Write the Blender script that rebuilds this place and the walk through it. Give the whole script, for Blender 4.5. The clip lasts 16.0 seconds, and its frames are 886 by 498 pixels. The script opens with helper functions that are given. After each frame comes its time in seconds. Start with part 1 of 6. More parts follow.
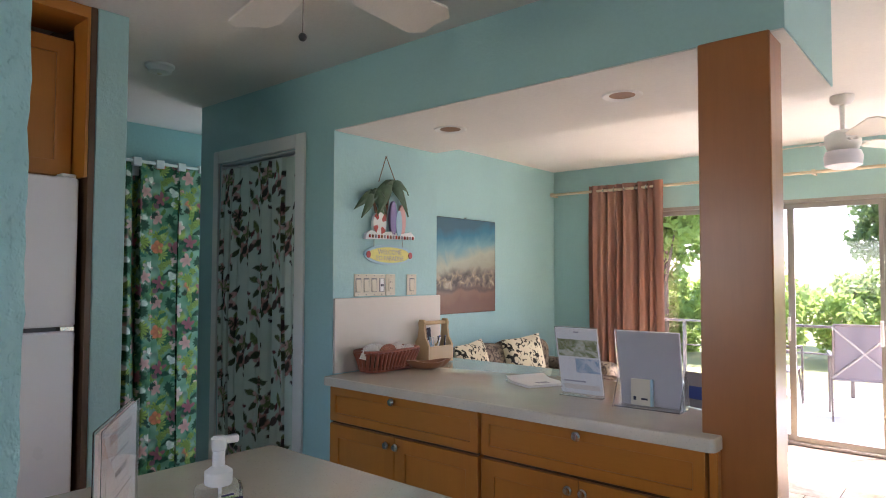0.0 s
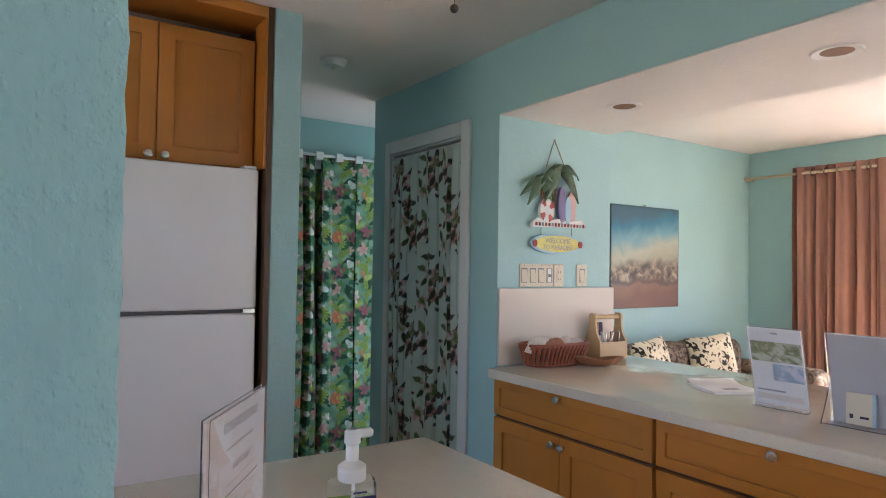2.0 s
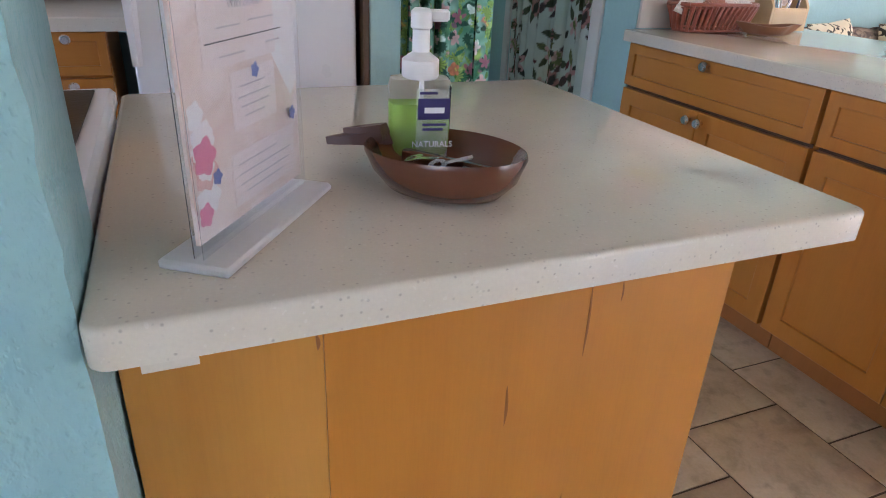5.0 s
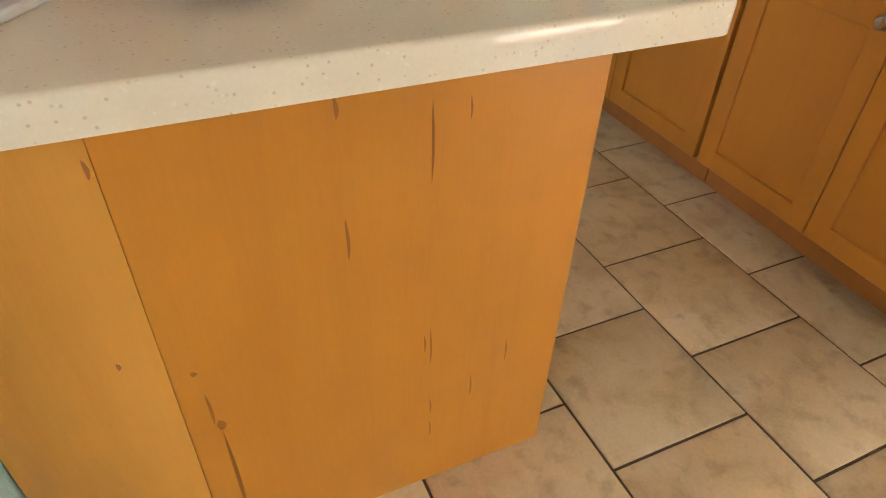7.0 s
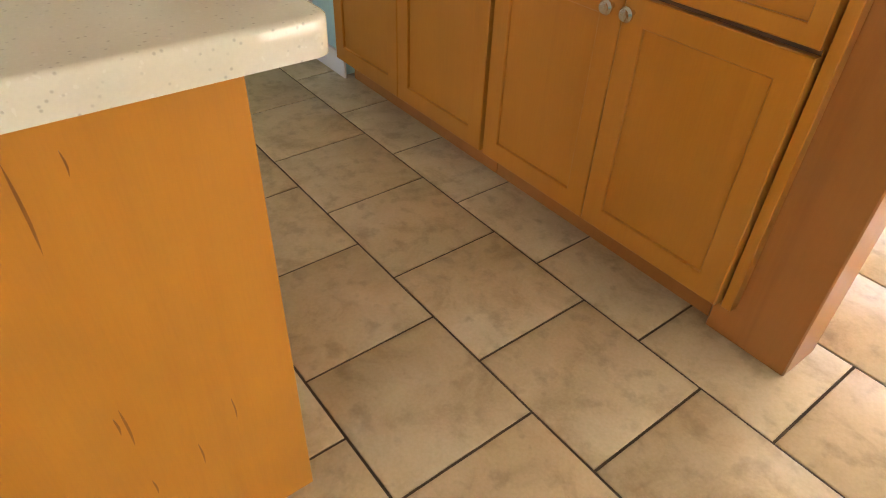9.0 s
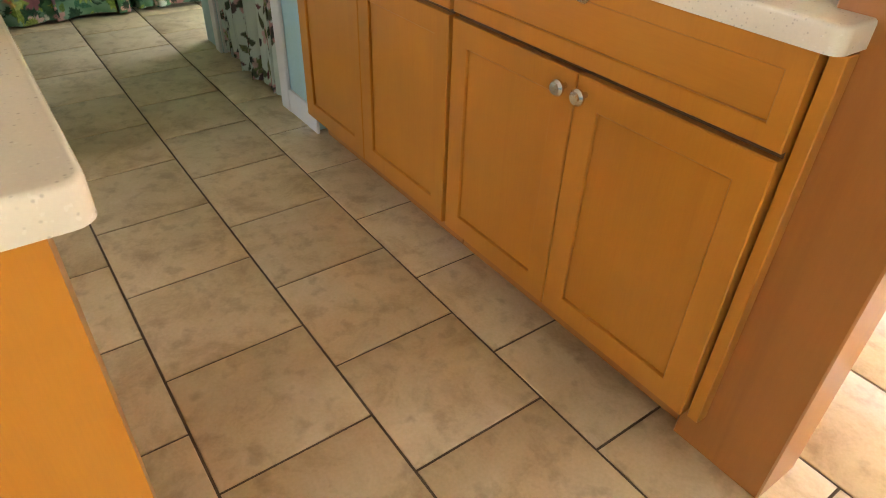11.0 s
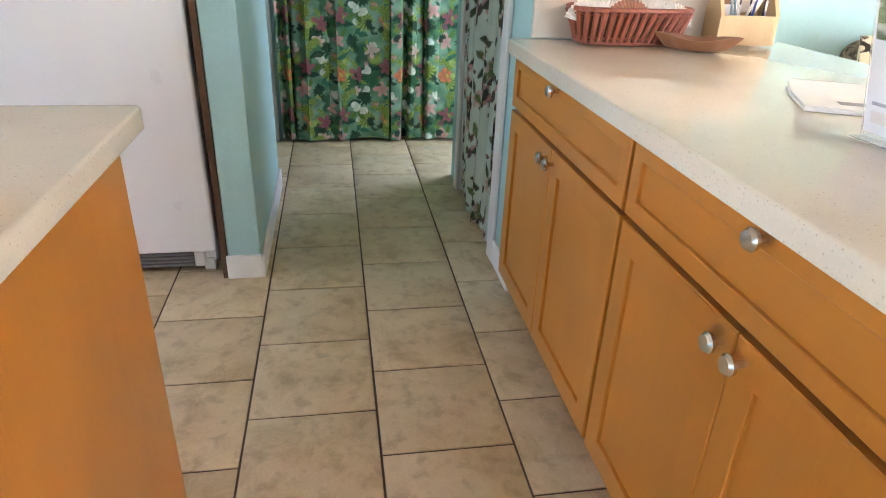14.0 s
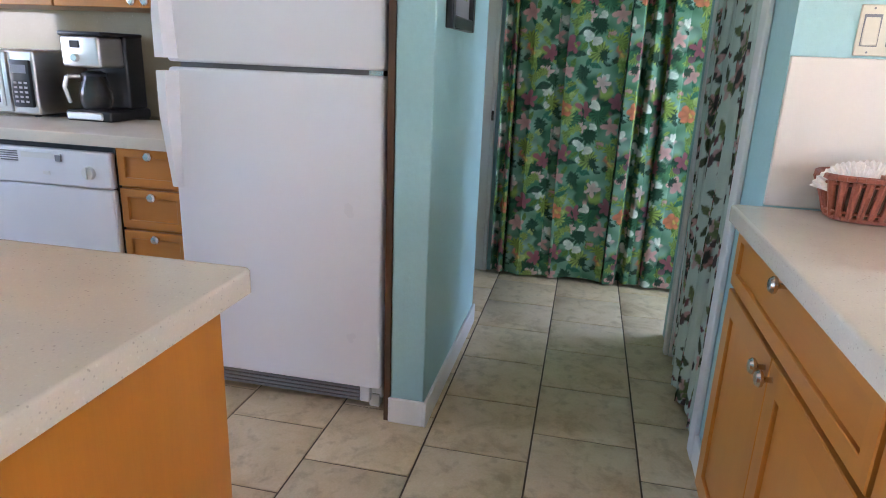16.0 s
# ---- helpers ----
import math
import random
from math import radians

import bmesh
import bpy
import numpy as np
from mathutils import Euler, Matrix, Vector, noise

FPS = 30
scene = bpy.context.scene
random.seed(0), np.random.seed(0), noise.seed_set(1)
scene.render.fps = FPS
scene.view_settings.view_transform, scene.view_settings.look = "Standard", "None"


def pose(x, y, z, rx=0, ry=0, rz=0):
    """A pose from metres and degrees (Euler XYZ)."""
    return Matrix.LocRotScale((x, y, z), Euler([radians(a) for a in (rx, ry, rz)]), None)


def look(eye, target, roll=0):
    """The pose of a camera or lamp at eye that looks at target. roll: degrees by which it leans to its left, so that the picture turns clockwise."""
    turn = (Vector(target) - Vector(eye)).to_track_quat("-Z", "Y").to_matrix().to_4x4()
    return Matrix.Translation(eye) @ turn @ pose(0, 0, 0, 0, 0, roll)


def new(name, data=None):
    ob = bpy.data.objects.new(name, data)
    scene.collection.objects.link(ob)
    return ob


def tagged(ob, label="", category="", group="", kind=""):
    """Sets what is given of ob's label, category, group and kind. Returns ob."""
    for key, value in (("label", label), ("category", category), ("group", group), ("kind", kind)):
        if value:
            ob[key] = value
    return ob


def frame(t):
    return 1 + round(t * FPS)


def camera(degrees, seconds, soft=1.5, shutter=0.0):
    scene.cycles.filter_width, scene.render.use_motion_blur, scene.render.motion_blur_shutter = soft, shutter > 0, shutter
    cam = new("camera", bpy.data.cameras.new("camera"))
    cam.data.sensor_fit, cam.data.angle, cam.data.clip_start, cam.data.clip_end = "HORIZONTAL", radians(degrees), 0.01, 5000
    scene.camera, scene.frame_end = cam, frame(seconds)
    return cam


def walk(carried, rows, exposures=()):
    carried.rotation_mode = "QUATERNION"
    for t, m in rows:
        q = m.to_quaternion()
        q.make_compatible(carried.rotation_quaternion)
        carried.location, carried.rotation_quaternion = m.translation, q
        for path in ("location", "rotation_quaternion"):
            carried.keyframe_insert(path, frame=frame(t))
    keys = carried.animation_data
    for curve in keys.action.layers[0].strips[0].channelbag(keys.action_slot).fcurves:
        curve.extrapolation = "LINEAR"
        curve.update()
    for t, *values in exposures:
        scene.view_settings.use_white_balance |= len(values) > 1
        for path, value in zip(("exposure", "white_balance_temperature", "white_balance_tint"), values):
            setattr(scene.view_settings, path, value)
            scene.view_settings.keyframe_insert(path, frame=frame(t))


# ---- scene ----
cam = camera(69.4, 16.0, 1.0)
PATH = [
    (0, (0.261, 0.54, 1.393), (-1.031, 2.065, 1.474), 0.2),
    (0.5, (0.261, 0.577, 1.408), (-1.141, 1.998, 1.541), 0.4),
    (1, (0.246, 0.604, 1.408), (-1.255, 1.918, 1.56), 0.5),
    (1.5, (0.214, 0.642, 1.402), (-1.375, 1.85, 1.528), 0.7),
    (2, (0.195, 0.675, 1.383), (-1.464, 1.791, 1.433), 0.9),
    (2.5, (0.172, 0.703, 1.347), (-1.538, 1.74, 1.3), 1.2),
    (3, (0.141, 0.729, 1.314), (-1.607, 1.686, 1.156), 1.6),
    (3.5, (0.095, 0.772, 1.279), (-1.671, 1.655, 0.963), 1.9),
    (4, (0.057, 0.802, 1.25), (-1.695, 1.632, 0.757), 2.1),
    (4.5, (0.028, 0.833, 1.226), (-1.69, 1.603, 0.551), 2.3),
    (5, (0.008, 0.855, 1.187), (-1.649, 1.569, 0.323), 2.7),
    (7.5, (0.041, 1.128, 1.112), (-1.317, 1.828, -0.179), 2.9),
    (8, (0.068, 1.198, 1.112), (-1.237, 2.002, -0.173), 2.8),
    (8.5, (0.077, 1.264, 1.114), (-1.173, 2.164, -0.162), 2.5),
    (9, (0.058, 1.344, 1.114), (-1.153, 2.323, -0.141), 2.5),
    (9.2, (0.051, 1.374, 1.12), (-1.151, 2.377, -0.126), 2.7),
    (11.5, (0.002, 1.658, 1.154), (-1.354, 2.562, -0.006), 1.8),
    (12, (0.014, 1.724, 1.154), (-1.439, 2.52, 0.034), 2.2),
    (12.5, (0.022, 1.771, 1.163), (-1.515, 2.48, 0.099), 2.5),
    (13, (-0.01, 1.839, 1.177), (-1.625, 2.451, 0.17), 2.6),
    (13.5, (-0.061, 1.908, 1.193), (-1.759, 2.382, 0.247), 2.4),
    (14, (-0.114, 1.954, 1.2), (-1.88, 2.268, 0.315), 2.3),
    (14.5, (-0.19, 2.026, 1.212), (-2.003, 2.161, 0.38), 2.1),
    (15, (-0.248, 2.102, 1.219), (-2.098, 2.06, 0.459), 2.1),
    (15.5, (-0.314, 2.119, 1.224), (-2.183, 1.906, 0.544), 2.3),
    (16, (-0.415, 2.112, 1.244), (-2.289, 1.713, 0.668), 2.3),
]
EXPOSURES = [(0.0, 2.28, 6050, 30), (2.0, 2.58, 6150, 32), (3.5, 2.7, 6050, 33), (5.0, 3.08, 6000, 34), (7.5, 3.46, 8400, 28), (9.0, 3.48, 8100, 27), (11.5, 3.74, 8200, 27), (13.0, 3.87, 7500, 27), (14.5, 3.93, 6150, 27), (16.0, 3.57, 5950, 31)]
walk(cam, [(t, look(eye, target, roll)) for t, eye, target, roll in PATH], EXPOSURES)

# ---- world and sun ----
world = bpy.data.worlds.new("world")
world.use_nodes = True
scene.world = world
wn = world.node_tree.nodes
sky = wn.new("ShaderNodeTexSky")
sky.sky_type, sky.sun_disc = "NISHITA", False
sky.sun_elevation, sky.sun_rotation = radians(56), radians(37)
sky.air_density, sky.dust_density = 1.0, 0.8
world.node_tree.links.new(sky.outputs[0], wn["Background"].inputs[0])
wn["Background"].inputs[1].default_value = 0.15
sun = new("sun", bpy.data.lights.new("sun", "SUN"))
sun.data.energy, sun.data.angle, sun.data.color = 5.0, radians(0.6), (1.0, 0.96, 0.88)
sun.matrix_world = look((9, 19, 22), (0, 7, 0))



def window_light(name, at, target, width, height, watts):
    """An area lamp added in an unseen window's opening, standing in for sky light."""
    lamp = new(name, bpy.data.lights.new(name, "AREA"))
    lamp.data.shape, lamp.data.size, lamp.data.size_y = "RECTANGLE", width, height
    lamp.data.energy, lamp.data.color = watts, (0.93, 0.97, 1.0)
    lamp.matrix_world = look(at, target)


window_light("corridor_daylight", (-3.78, 3.24, 1.18), (-3.78, 0, 1.0), 0.6, 1.9, 0.55)
# added fill lamp to brighten the cabinet fronts; its window is assumed
window_light("kitchen_fill_light", (-1.8, -2.43, 1.55), (-1.8, 2.0, 1.25), 1.7, 1.0, 1.8)

# ---- materials ----
def principled(name):
    m = bpy.data.materials.new(name)
    m.use_nodes = True
    nt = m.node_tree
    return m, nt, nt.nodes["Principled BSDF"]


def node(nt, kind, links=(), **values):
    n = nt.nodes.new(kind)
    for key, value in values.items():
        n.inputs[key].default_value = value
    for socket, source in links:
        nt.links.new(source, n.inputs[socket])
    return n


def coords(nt, stretch=(1, 1, 1), jitter=False):
    tc = nt.nodes.new("ShaderNodeTexCoord")
    mp = node(nt, "ShaderNodeMapping", [("Vector", tc.outputs["Object"])], Scale=stretch)
    if jitter:
        info = nt.nodes.new("ShaderNodeObjectInfo")
        mul = node(nt, "ShaderNodeMath", [(0, info.outputs["Random"])])
        mul.operation = "MULTIPLY"
        mul.inputs[1].default_value = 57.0
        nt.links.new(mul.outputs[0], mp.inputs["Location"])
    return mp.outputs[0]


def ramp(nt, source, stops):
    r = nt.nodes.new("ShaderNodeValToRGB")
    el = r.color_ramp.elements
    while len(el) < len(stops):
        el.new(0.5)
    for e, (pos, col) in zip(el, stops):
        e.position, e.color = pos, (*col, 1) if len(col) == 3 else col
    nt.links.new(source, r.inputs[0])
    return r.outputs[0]


def mix(nt, fac, a, b, blend="MIX"):
    n = nt.nodes.new("ShaderNodeMix")
    n.data_type, n.blend_type = "RGBA", blend
    for socket, v in ((0, fac), (6, a), (7, b)):
        if isinstance(v, (int, float)):
            n.inputs[socket].default_value = v
        elif isinstance(v, tuple):
            n.inputs[socket].default_value = (*v, 1)
        else:
            nt.links.new(v, n.inputs[socket])
    return n.outputs[2]


def scaled(c, k):
    return tuple(min(1.0, x * k) for x in c)


def plain(name, base, rough=0.5, metal=0.0, var=0.08, scale=6.0, fine=120.0, bump=0.02, coat=0.0, stretch=(1, 1, 1), jitter=False):
    """A surface with soft stains at one scale and grain at a finer one."""
    m, nt, b = principled(name)
    v = coords(nt, stretch, jitter)
    big = node(nt, "ShaderNodeTexNoise", [("Vector", v)], Scale=scale, Detail=4.0)
    small = node(nt, "ShaderNodeTexNoise", [("Vector", v)], Scale=fine, Detail=3.0)
    c = mix(nt, big.outputs[0], scaled(base, 1 - 2 * var), scaled(base, 1 + 2 * var))
    c = mix(nt, 0.35 * min(1, var * 6), c, ramp(nt, small.outputs[0], [(0.3, scaled(base, 0.75)), (0.7, scaled(base, 1.2))]))
    nt.links.new(c, b.inputs["Base Color"])
    r = ramp(nt, big.outputs[0], [(0.2, (max(0, rough - 0.08),) * 3), (0.8, (min(1, rough + 0.08),) * 3)])
    nt.links.new(r, b.inputs["Roughness"])
    b.inputs["Metallic"].default_value = metal
    b.inputs["Coat Weight"].default_value = coat
    if bump:
        bp = node(nt, "ShaderNodeBump", [("Height", small.outputs[0])], Strength=min(1.0, bump * 8), Distance=0.004)
        nt.links.new(bp.outputs[0], b.inputs["Normal"])
    return m


def paint(name, base, lumps=0.5, rough=0.55):
    """Roller-painted plaster: fine stipple and slow lumps."""
    m, nt, b = principled(name)
    v = coords(nt)
    slow = node(nt, "ShaderNodeTexNoise", [("Vector", v)], Scale=2.2, Detail=5.0)
    stip = node(nt, "ShaderNodeTexNoise", [("Vector", v)], Scale=60.0, Detail=6.0, Roughness=0.65)
    lump = node(nt, "ShaderNodeTexNoise", [("Vector", v)], Scale=18.0, Detail=4.0)
    c = mix(nt, slow.outputs[0], scaled(base, 0.93), scaled(base, 1.06))
    c = mix(nt, 0.12, c, ramp(nt, stip.outputs[0], [(0.35, scaled(base, 0.8)), (0.65, scaled(base, 1.12))]))
    nt.links.new(c, b.inputs["Base Color"])
    b.inputs["Roughness"].default_value = rough
    add = node(nt, "ShaderNodeMath", [(0, stip.outputs[0]), (1, lump.outputs[0])])
    bp = node(nt, "ShaderNodeBump", [("Height", add.outputs[0])], Strength=lumps, Distance=0.004)
    nt.links.new(bp.outputs[0], b.inputs["Normal"])
    return m


def rough_wall(name, base):
    """Old masonry under thick paint: trowel lumps, pits and horizontal course lines."""
    m, nt, b = principled(name)
    v = coords(nt)
    lump = node(nt, "ShaderNodeTexNoise", [("Vector", coords(nt, (1, 1, 0.6)))], Scale=30.0, Detail=3.5, Roughness=0.5)
    pits = node(nt, "ShaderNodeTexNoise", [("Vector", coords(nt, (1, 1, 0.75)))], Scale=170.0, Detail=1.0)
    sep = node(nt, "ShaderNodeSeparateXYZ", [(0, v)])
    ragged = node(nt, "ShaderNodeTexNoise", [("Vector", v)], Scale=16.0, Detail=2.0)
    height = node(nt, "ShaderNodeMath", [(0, ragged.outputs[0]), (2, sep.outputs[2])])
    height.operation = "MULTIPLY_ADD"
    height.inputs[1].default_value = 0.05
    lower = node(nt, "ShaderNodeMath", [(0, height.outputs[0])])
    lower.operation = "SUBTRACT"
    lower.inputs[1].default_value = 0.0665
    course = node(nt, "ShaderNodeMath", [(0, lower.outputs[0])])
    course.operation = "PINGPONG"
    course.inputs[1].default_value = 0.1075
    joint = ramp(nt, course.outputs[0], [(0.0, (0, 0, 0)), (0.0915, (0, 0, 0)), (0.1020, (0.17,) * 3)])
    thick = node(nt, "ShaderNodeMath", [(0, pits.outputs[0]), (1, joint)])
    slow = node(nt, "ShaderNodeTexNoise", [("Vector", v)], Scale=3.0, Detail=4.0)
    c = mix(nt, slow.outputs[0], scaled(base, 0.9), scaled(base, 1.08))
    c = mix(nt, 0.1, c, ramp(nt, lump.outputs[0], [(0.3, scaled(base, 0.7)), (0.7, scaled(base, 1.15))]))
    nt.links.new(c, b.inputs["Base Color"])
    b.inputs["Roughness"].default_value = 0.5
    bumps = ramp(nt, thick.outputs[0], [(0.54, (0, 0, 0)), (0.95, (1, 1, 1))])
    soft = node(nt, "ShaderNodeBump", [("Height", lump.outputs[0])], Strength=1.0, Distance=0.0095)
    bp = node(nt, "ShaderNodeBump", [("Height", bumps), ("Normal", soft.outputs[0])], Strength=0.9, Distance=0.0018)
    nt.links.new(bp.outputs[0], b.inputs["Normal"])
    return m


def timber(name, base, dark, axis="z", rough=0.32, grain=1.0, coat=0.22):
    """Stained maple: faint long figure, blotchy stain, a thin varnish."""
    m, nt, b = principled(name)
    s = {"x": (0.6, 9, 9), "y": (9, 0.6, 9), "z": (9, 9, 0.6)}[axis]
    v = coords(nt, s, True)
    fig = node(nt, "ShaderNodeTexNoise", [("Vector", v)], Scale=1.3, Detail=5.0, Roughness=0.5, Distortion=1.2)
    v2 = coords(nt, (1, 1, 1), True)
    blotch = node(nt, "ShaderNodeTexNoise", [("Vector", v2)], Scale=5.0, Detail=3.0)
    pore = node(nt, "ShaderNodeTexNoise", [("Vector", v)], Scale=22.0, Detail=3.0)
    c = ramp(nt, fig.outputs[0], [(0.25, dark), (0.5, base), (0.8, scaled(base, 1.15))])
    c = mix(nt, 0.38 * grain, base, c)
    c = mix(nt, blotch.outputs[0], scaled(base, 0.76), c) if grain else c
    c = mix(nt, 0.04, c, ramp(nt, pore.outputs[0], [(0.42, scaled(dark, 0.8)), (0.55, base)]))
    nt.links.new(c, b.inputs["Base Color"])
    b.inputs["Roughness"].default_value = rough
    b.inputs["Coat Weight"].default_value = coat
    b.inputs["Coat Roughness"].default_value = 0.25
    bp = node(nt, "ShaderNodeBump", [("Height", pore.outputs[0])], Strength=0.03, Distance=0.002)
    nt.links.new(bp.outputs[0], b.inputs["Normal"])
    return m


def quartz(name, base):
    """Polished stone worktop with sparse dark and light specks."""
    m, nt, b = principled(name)
    v = coords(nt)
    cloud = node(nt, "ShaderNodeTexNoise", [("Vector", v)], Scale=9.0, Detail=5.0)
    grain = node(nt, "ShaderNodeTexNoise", [("Vector", v)], Scale=260.0, Detail=2.0)
    cells = node(nt, "ShaderNodeTexVoronoi", [("Vector", v)], Scale=170.0)
    dot = ramp(nt, cells.outputs["Distance"], [(0.12, (1, 1, 1)), (0.34, (0, 0, 0))])
    pick = ramp(nt, cells.outputs["Color"], [(0.70, (0, 0, 0)), (0.80, (0.48,) * 3)])
    pale = node(nt, "ShaderNodeTexNoise", [("Vector", v)], Scale=140.0, Detail=1.0)
    c = mix(nt, cloud.outputs[0], scaled(base, 0.9), scaled(base, 1.08))
    c = mix(nt, 0.09, c, ramp(nt, grain.outputs[0], [(0.35, scaled(base, 0.8)), (0.65, scaled(base, 1.15))]))
    c = mix(nt, mix(nt, 1.0, dot, pick, "MULTIPLY"), c, scaled(base, 0.38))
    c = mix(nt, ramp(nt, pale.outputs[0], [(0.70, (0, 0, 0)), (0.73, (0.25,) * 3)]), c, (0.8, 0.77, 0.7))
    nt.links.new(c, b.inputs["Base Color"])
    b.inputs["Roughness"].default_value = 0.06
    return m


def tile_clay(name):
    """Matt beige ceramic with cloudy brown blotches and scuffs, each tile its own shade."""
    m, nt, b = principled(name)
    v = coords(nt, (1, 1, 1), True)
    info = nt.nodes.new("ShaderNodeObjectInfo")
    cloud = node(nt, "ShaderNodeTexNoise", [("Vector", v)], Scale=7.0, Detail=6.0, Roughness=0.62, Distortion=0.5)
    spot = node(nt, "ShaderNodeTexNoise", [("Vector", v)], Scale=19.0, Detail=4.0)
    fine = node(nt, "ShaderNodeTexNoise", [("Vector", v)], Scale=130.0, Detail=4.0)
    c = ramp(nt, cloud.outputs[0], [(0.25, (0.40, 0.28, 0.145)), (0.48, (0.64, 0.50, 0.30)), (0.75, (0.74, 0.61, 0.41))])
    c = mix(nt, ramp(nt, spot.outputs[0], [(0.54, (0, 0, 0)), (0.70, (0.55,) * 3)]), c, (0.35, 0.25, 0.14))
    c = mix(nt, 0.12, c, ramp(nt, fine.outputs[0], [(0.35, (0.2, 0.15, 0.1)), (0.65, (0.55, 0.47, 0.36))]))
    lum = ramp(nt, info.outputs["Random"], [(0.0, (0.95, 0.95, 0.95)), (1.0, (1.05, 1.04, 1.03))])
    c = mix(nt, 1.0, c, lum, "MULTIPLY")
    nt.links.new(c, b.inputs["Base Color"])
    nt.links.new(ramp(nt, cloud.outputs[0], [(0.3, (0.42,) * 3), (0.7, (0.3,) * 3)]), b.inputs["Roughness"])
    h = mix(nt, 0.3, cloud.outputs[0], fine.outputs[0])
    bp = node(nt, "ShaderNodeBump", [("Height", h)], Strength=0.25, Distance=0.004)
    nt.links.new(bp.outputs[0], b.inputs["Normal"])
    return m


def printed(name, rough=0.85, sheen=0.2, through_light=0.0):
    """Cloth whose print is held in the mesh's colour layer."""
    m, nt, b = principled(name)
    at = nt.nodes.new("ShaderNodeVertexColor")
    at.layer_name = "print"
    weave = node(nt, "ShaderNodeTexNoise", [("Vector", coords(nt))], Scale=420.0, Detail=2.0)
    c = mix(nt, 0.25, at.outputs[0], mix(nt, 1.0, at.outputs[0], ramp(nt, weave.outputs[0], [(0.3, (0.6,) * 3), (0.7, (1.0,) * 3)]), "MULTIPLY"))
    nt.links.new(c, b.inputs["Base Color"])
    b.inputs["Roughness"].default_value = rough
    bp = node(nt, "ShaderNodeBump", [("Height", weave.outputs[0])], Strength=0.15, Distance=0.001)
    nt.links.new(bp.outputs[0], b.inputs["Normal"])
    return m


def glass(name, tint=(1, 1, 1), rough=0.0, ior=1.45, clear=1.0):
    m, nt, b = principled(name)
    b.inputs["Base Color"].default_value = (*tint, 1)
    b.inputs["Transmission Weight"].default_value = clear
    b.inputs["Roughness"].default_value = rough
    b.inputs["IOR"].default_value = ior
    return m


def glow(name, color, strength):
    m, nt, b = principled(name)
    b.inputs["Base Color"].default_value = (*color, 1)
    b.inputs["Emission Color"].default_value = (*color, 1)
    b.inputs["Emission Strength"].default_value = strength
    return m


TEAL = (0.37, 0.60, 0.60)
M_TEAL = paint("teal_paint", TEAL)
M_ROUGH = rough_wall("teal_rough_masonry", (0.30, 0.52, 0.53))
M_CEIL = paint("ceiling_white", (0.78, 0.75, 0.70), 0.35, 0.8)
M_WHITE = plain("white_gloss_paint", (0.78, 0.77, 0.74), 0.35, var=0.03, bump=0.01)
M_MAPLE = timber("honey_maple", (0.58, 0.220, 0.030), (0.40, 0.118, 0.015), "z")
M_MAPLE_X = timber("honey_maple_rail", (0.58, 0.220, 0.030), (0.40, 0.118, 0.015), "x")
M_MAPLE_Y = timber("honey_maple_rail_across", (0.58, 0.220, 0.030), (0.40, 0.118, 0.015), "y")
M_ISLAND = timber("island_veneer", (0.62, 0.233, 0.029), (0.42, 0.130, 0.015), "z", 0.30, 0.9)
M_STREAK = timber("mineral_streak_wood", (0.33, 0.11, 0.016), (0.19, 0.055, 0.010), "z", 0.4)
M_PALE_VENEER = timber("pale_veneer", (0.68, 0.30, 0.055), (0.50, 0.19, 0.03), "z", 0.26, 1.2)
# darker, redder copy of the maple, with shade mixed into its colour
M_MAPLE_SHADED = timber("shaded_maple_veneer", (0.44, 0.16, 0.038), (0.27, 0.09, 0.02), "z", 0.30, 1.6)
# dark wood, also used to colour in the shade of narrow gaps
M_DARKWOOD_SHADE = timber("dark_wood_and_gap_shade", (0.10, 0.045, 0.018), (0.05, 0.02, 0.01), "z", 0.5)
M_QUARTZ = quartz("beige_quartz", (0.66, 0.60, 0.495))
M_SPLASH = plain("cream_splash", (0.70, 0.63, 0.55), 0.55, var=0.02, fine=200, bump=0.0)
M_TAUPE = quartz("taupe_splash", (0.34, 0.29, 0.20))
M_TILE = tile_clay("beige_floor_tile")
M_GROUT = plain("dark_grout", (0.115, 0.083, 0.056), 0.9, var=0.2, fine=200, bump=0.05)
M_FRIDGE = plain("fridge_white_enamel", (0.80, 0.80, 0.82), 0.33, var=0.006, fine=500, bump=0.0)
M_SEAL = plain("grey_gasket", (0.20, 0.20, 0.21), 0.6)
M_BLACK = plain("black_plastic", (0.02, 0.02, 0.022), 0.35)
M_STEEL = plain("brushed_steel", (0.74, 0.73, 0.71), 0.34, 1.0, var=0.05, stretch=(1, 1, 14))
M_NICKEL = plain("satin_nickel", (0.70, 0.68, 0.64), 0.22, 1.0, var=0.05)
M_TERRA = plain("terracotta_drape_cloth", (0.34, 0.175, 0.13), 0.85, var=0.06, fine=500, bump=0.03)
M_ROD = plain("pale_wood_rod", (0.62, 0.52, 0.36), 0.4)
M_ALU = plain("bronze_aluminium", (0.36, 0.33, 0.29), 0.4, 0.5)
M_PANE = glass("window_pane")
M_CLEAR = glass("clear_acrylic", (0.97, 0.98, 1.0), 0.03, 1.15, 0.93)
M_PRINT = printed("printed_curtain")
M_FOOT = glass("frosted_acrylic", (1.0, 1.0, 1.0), 0.3, 1.1, 0.58)

# ---- building helpers ----
ORIGIN = {}


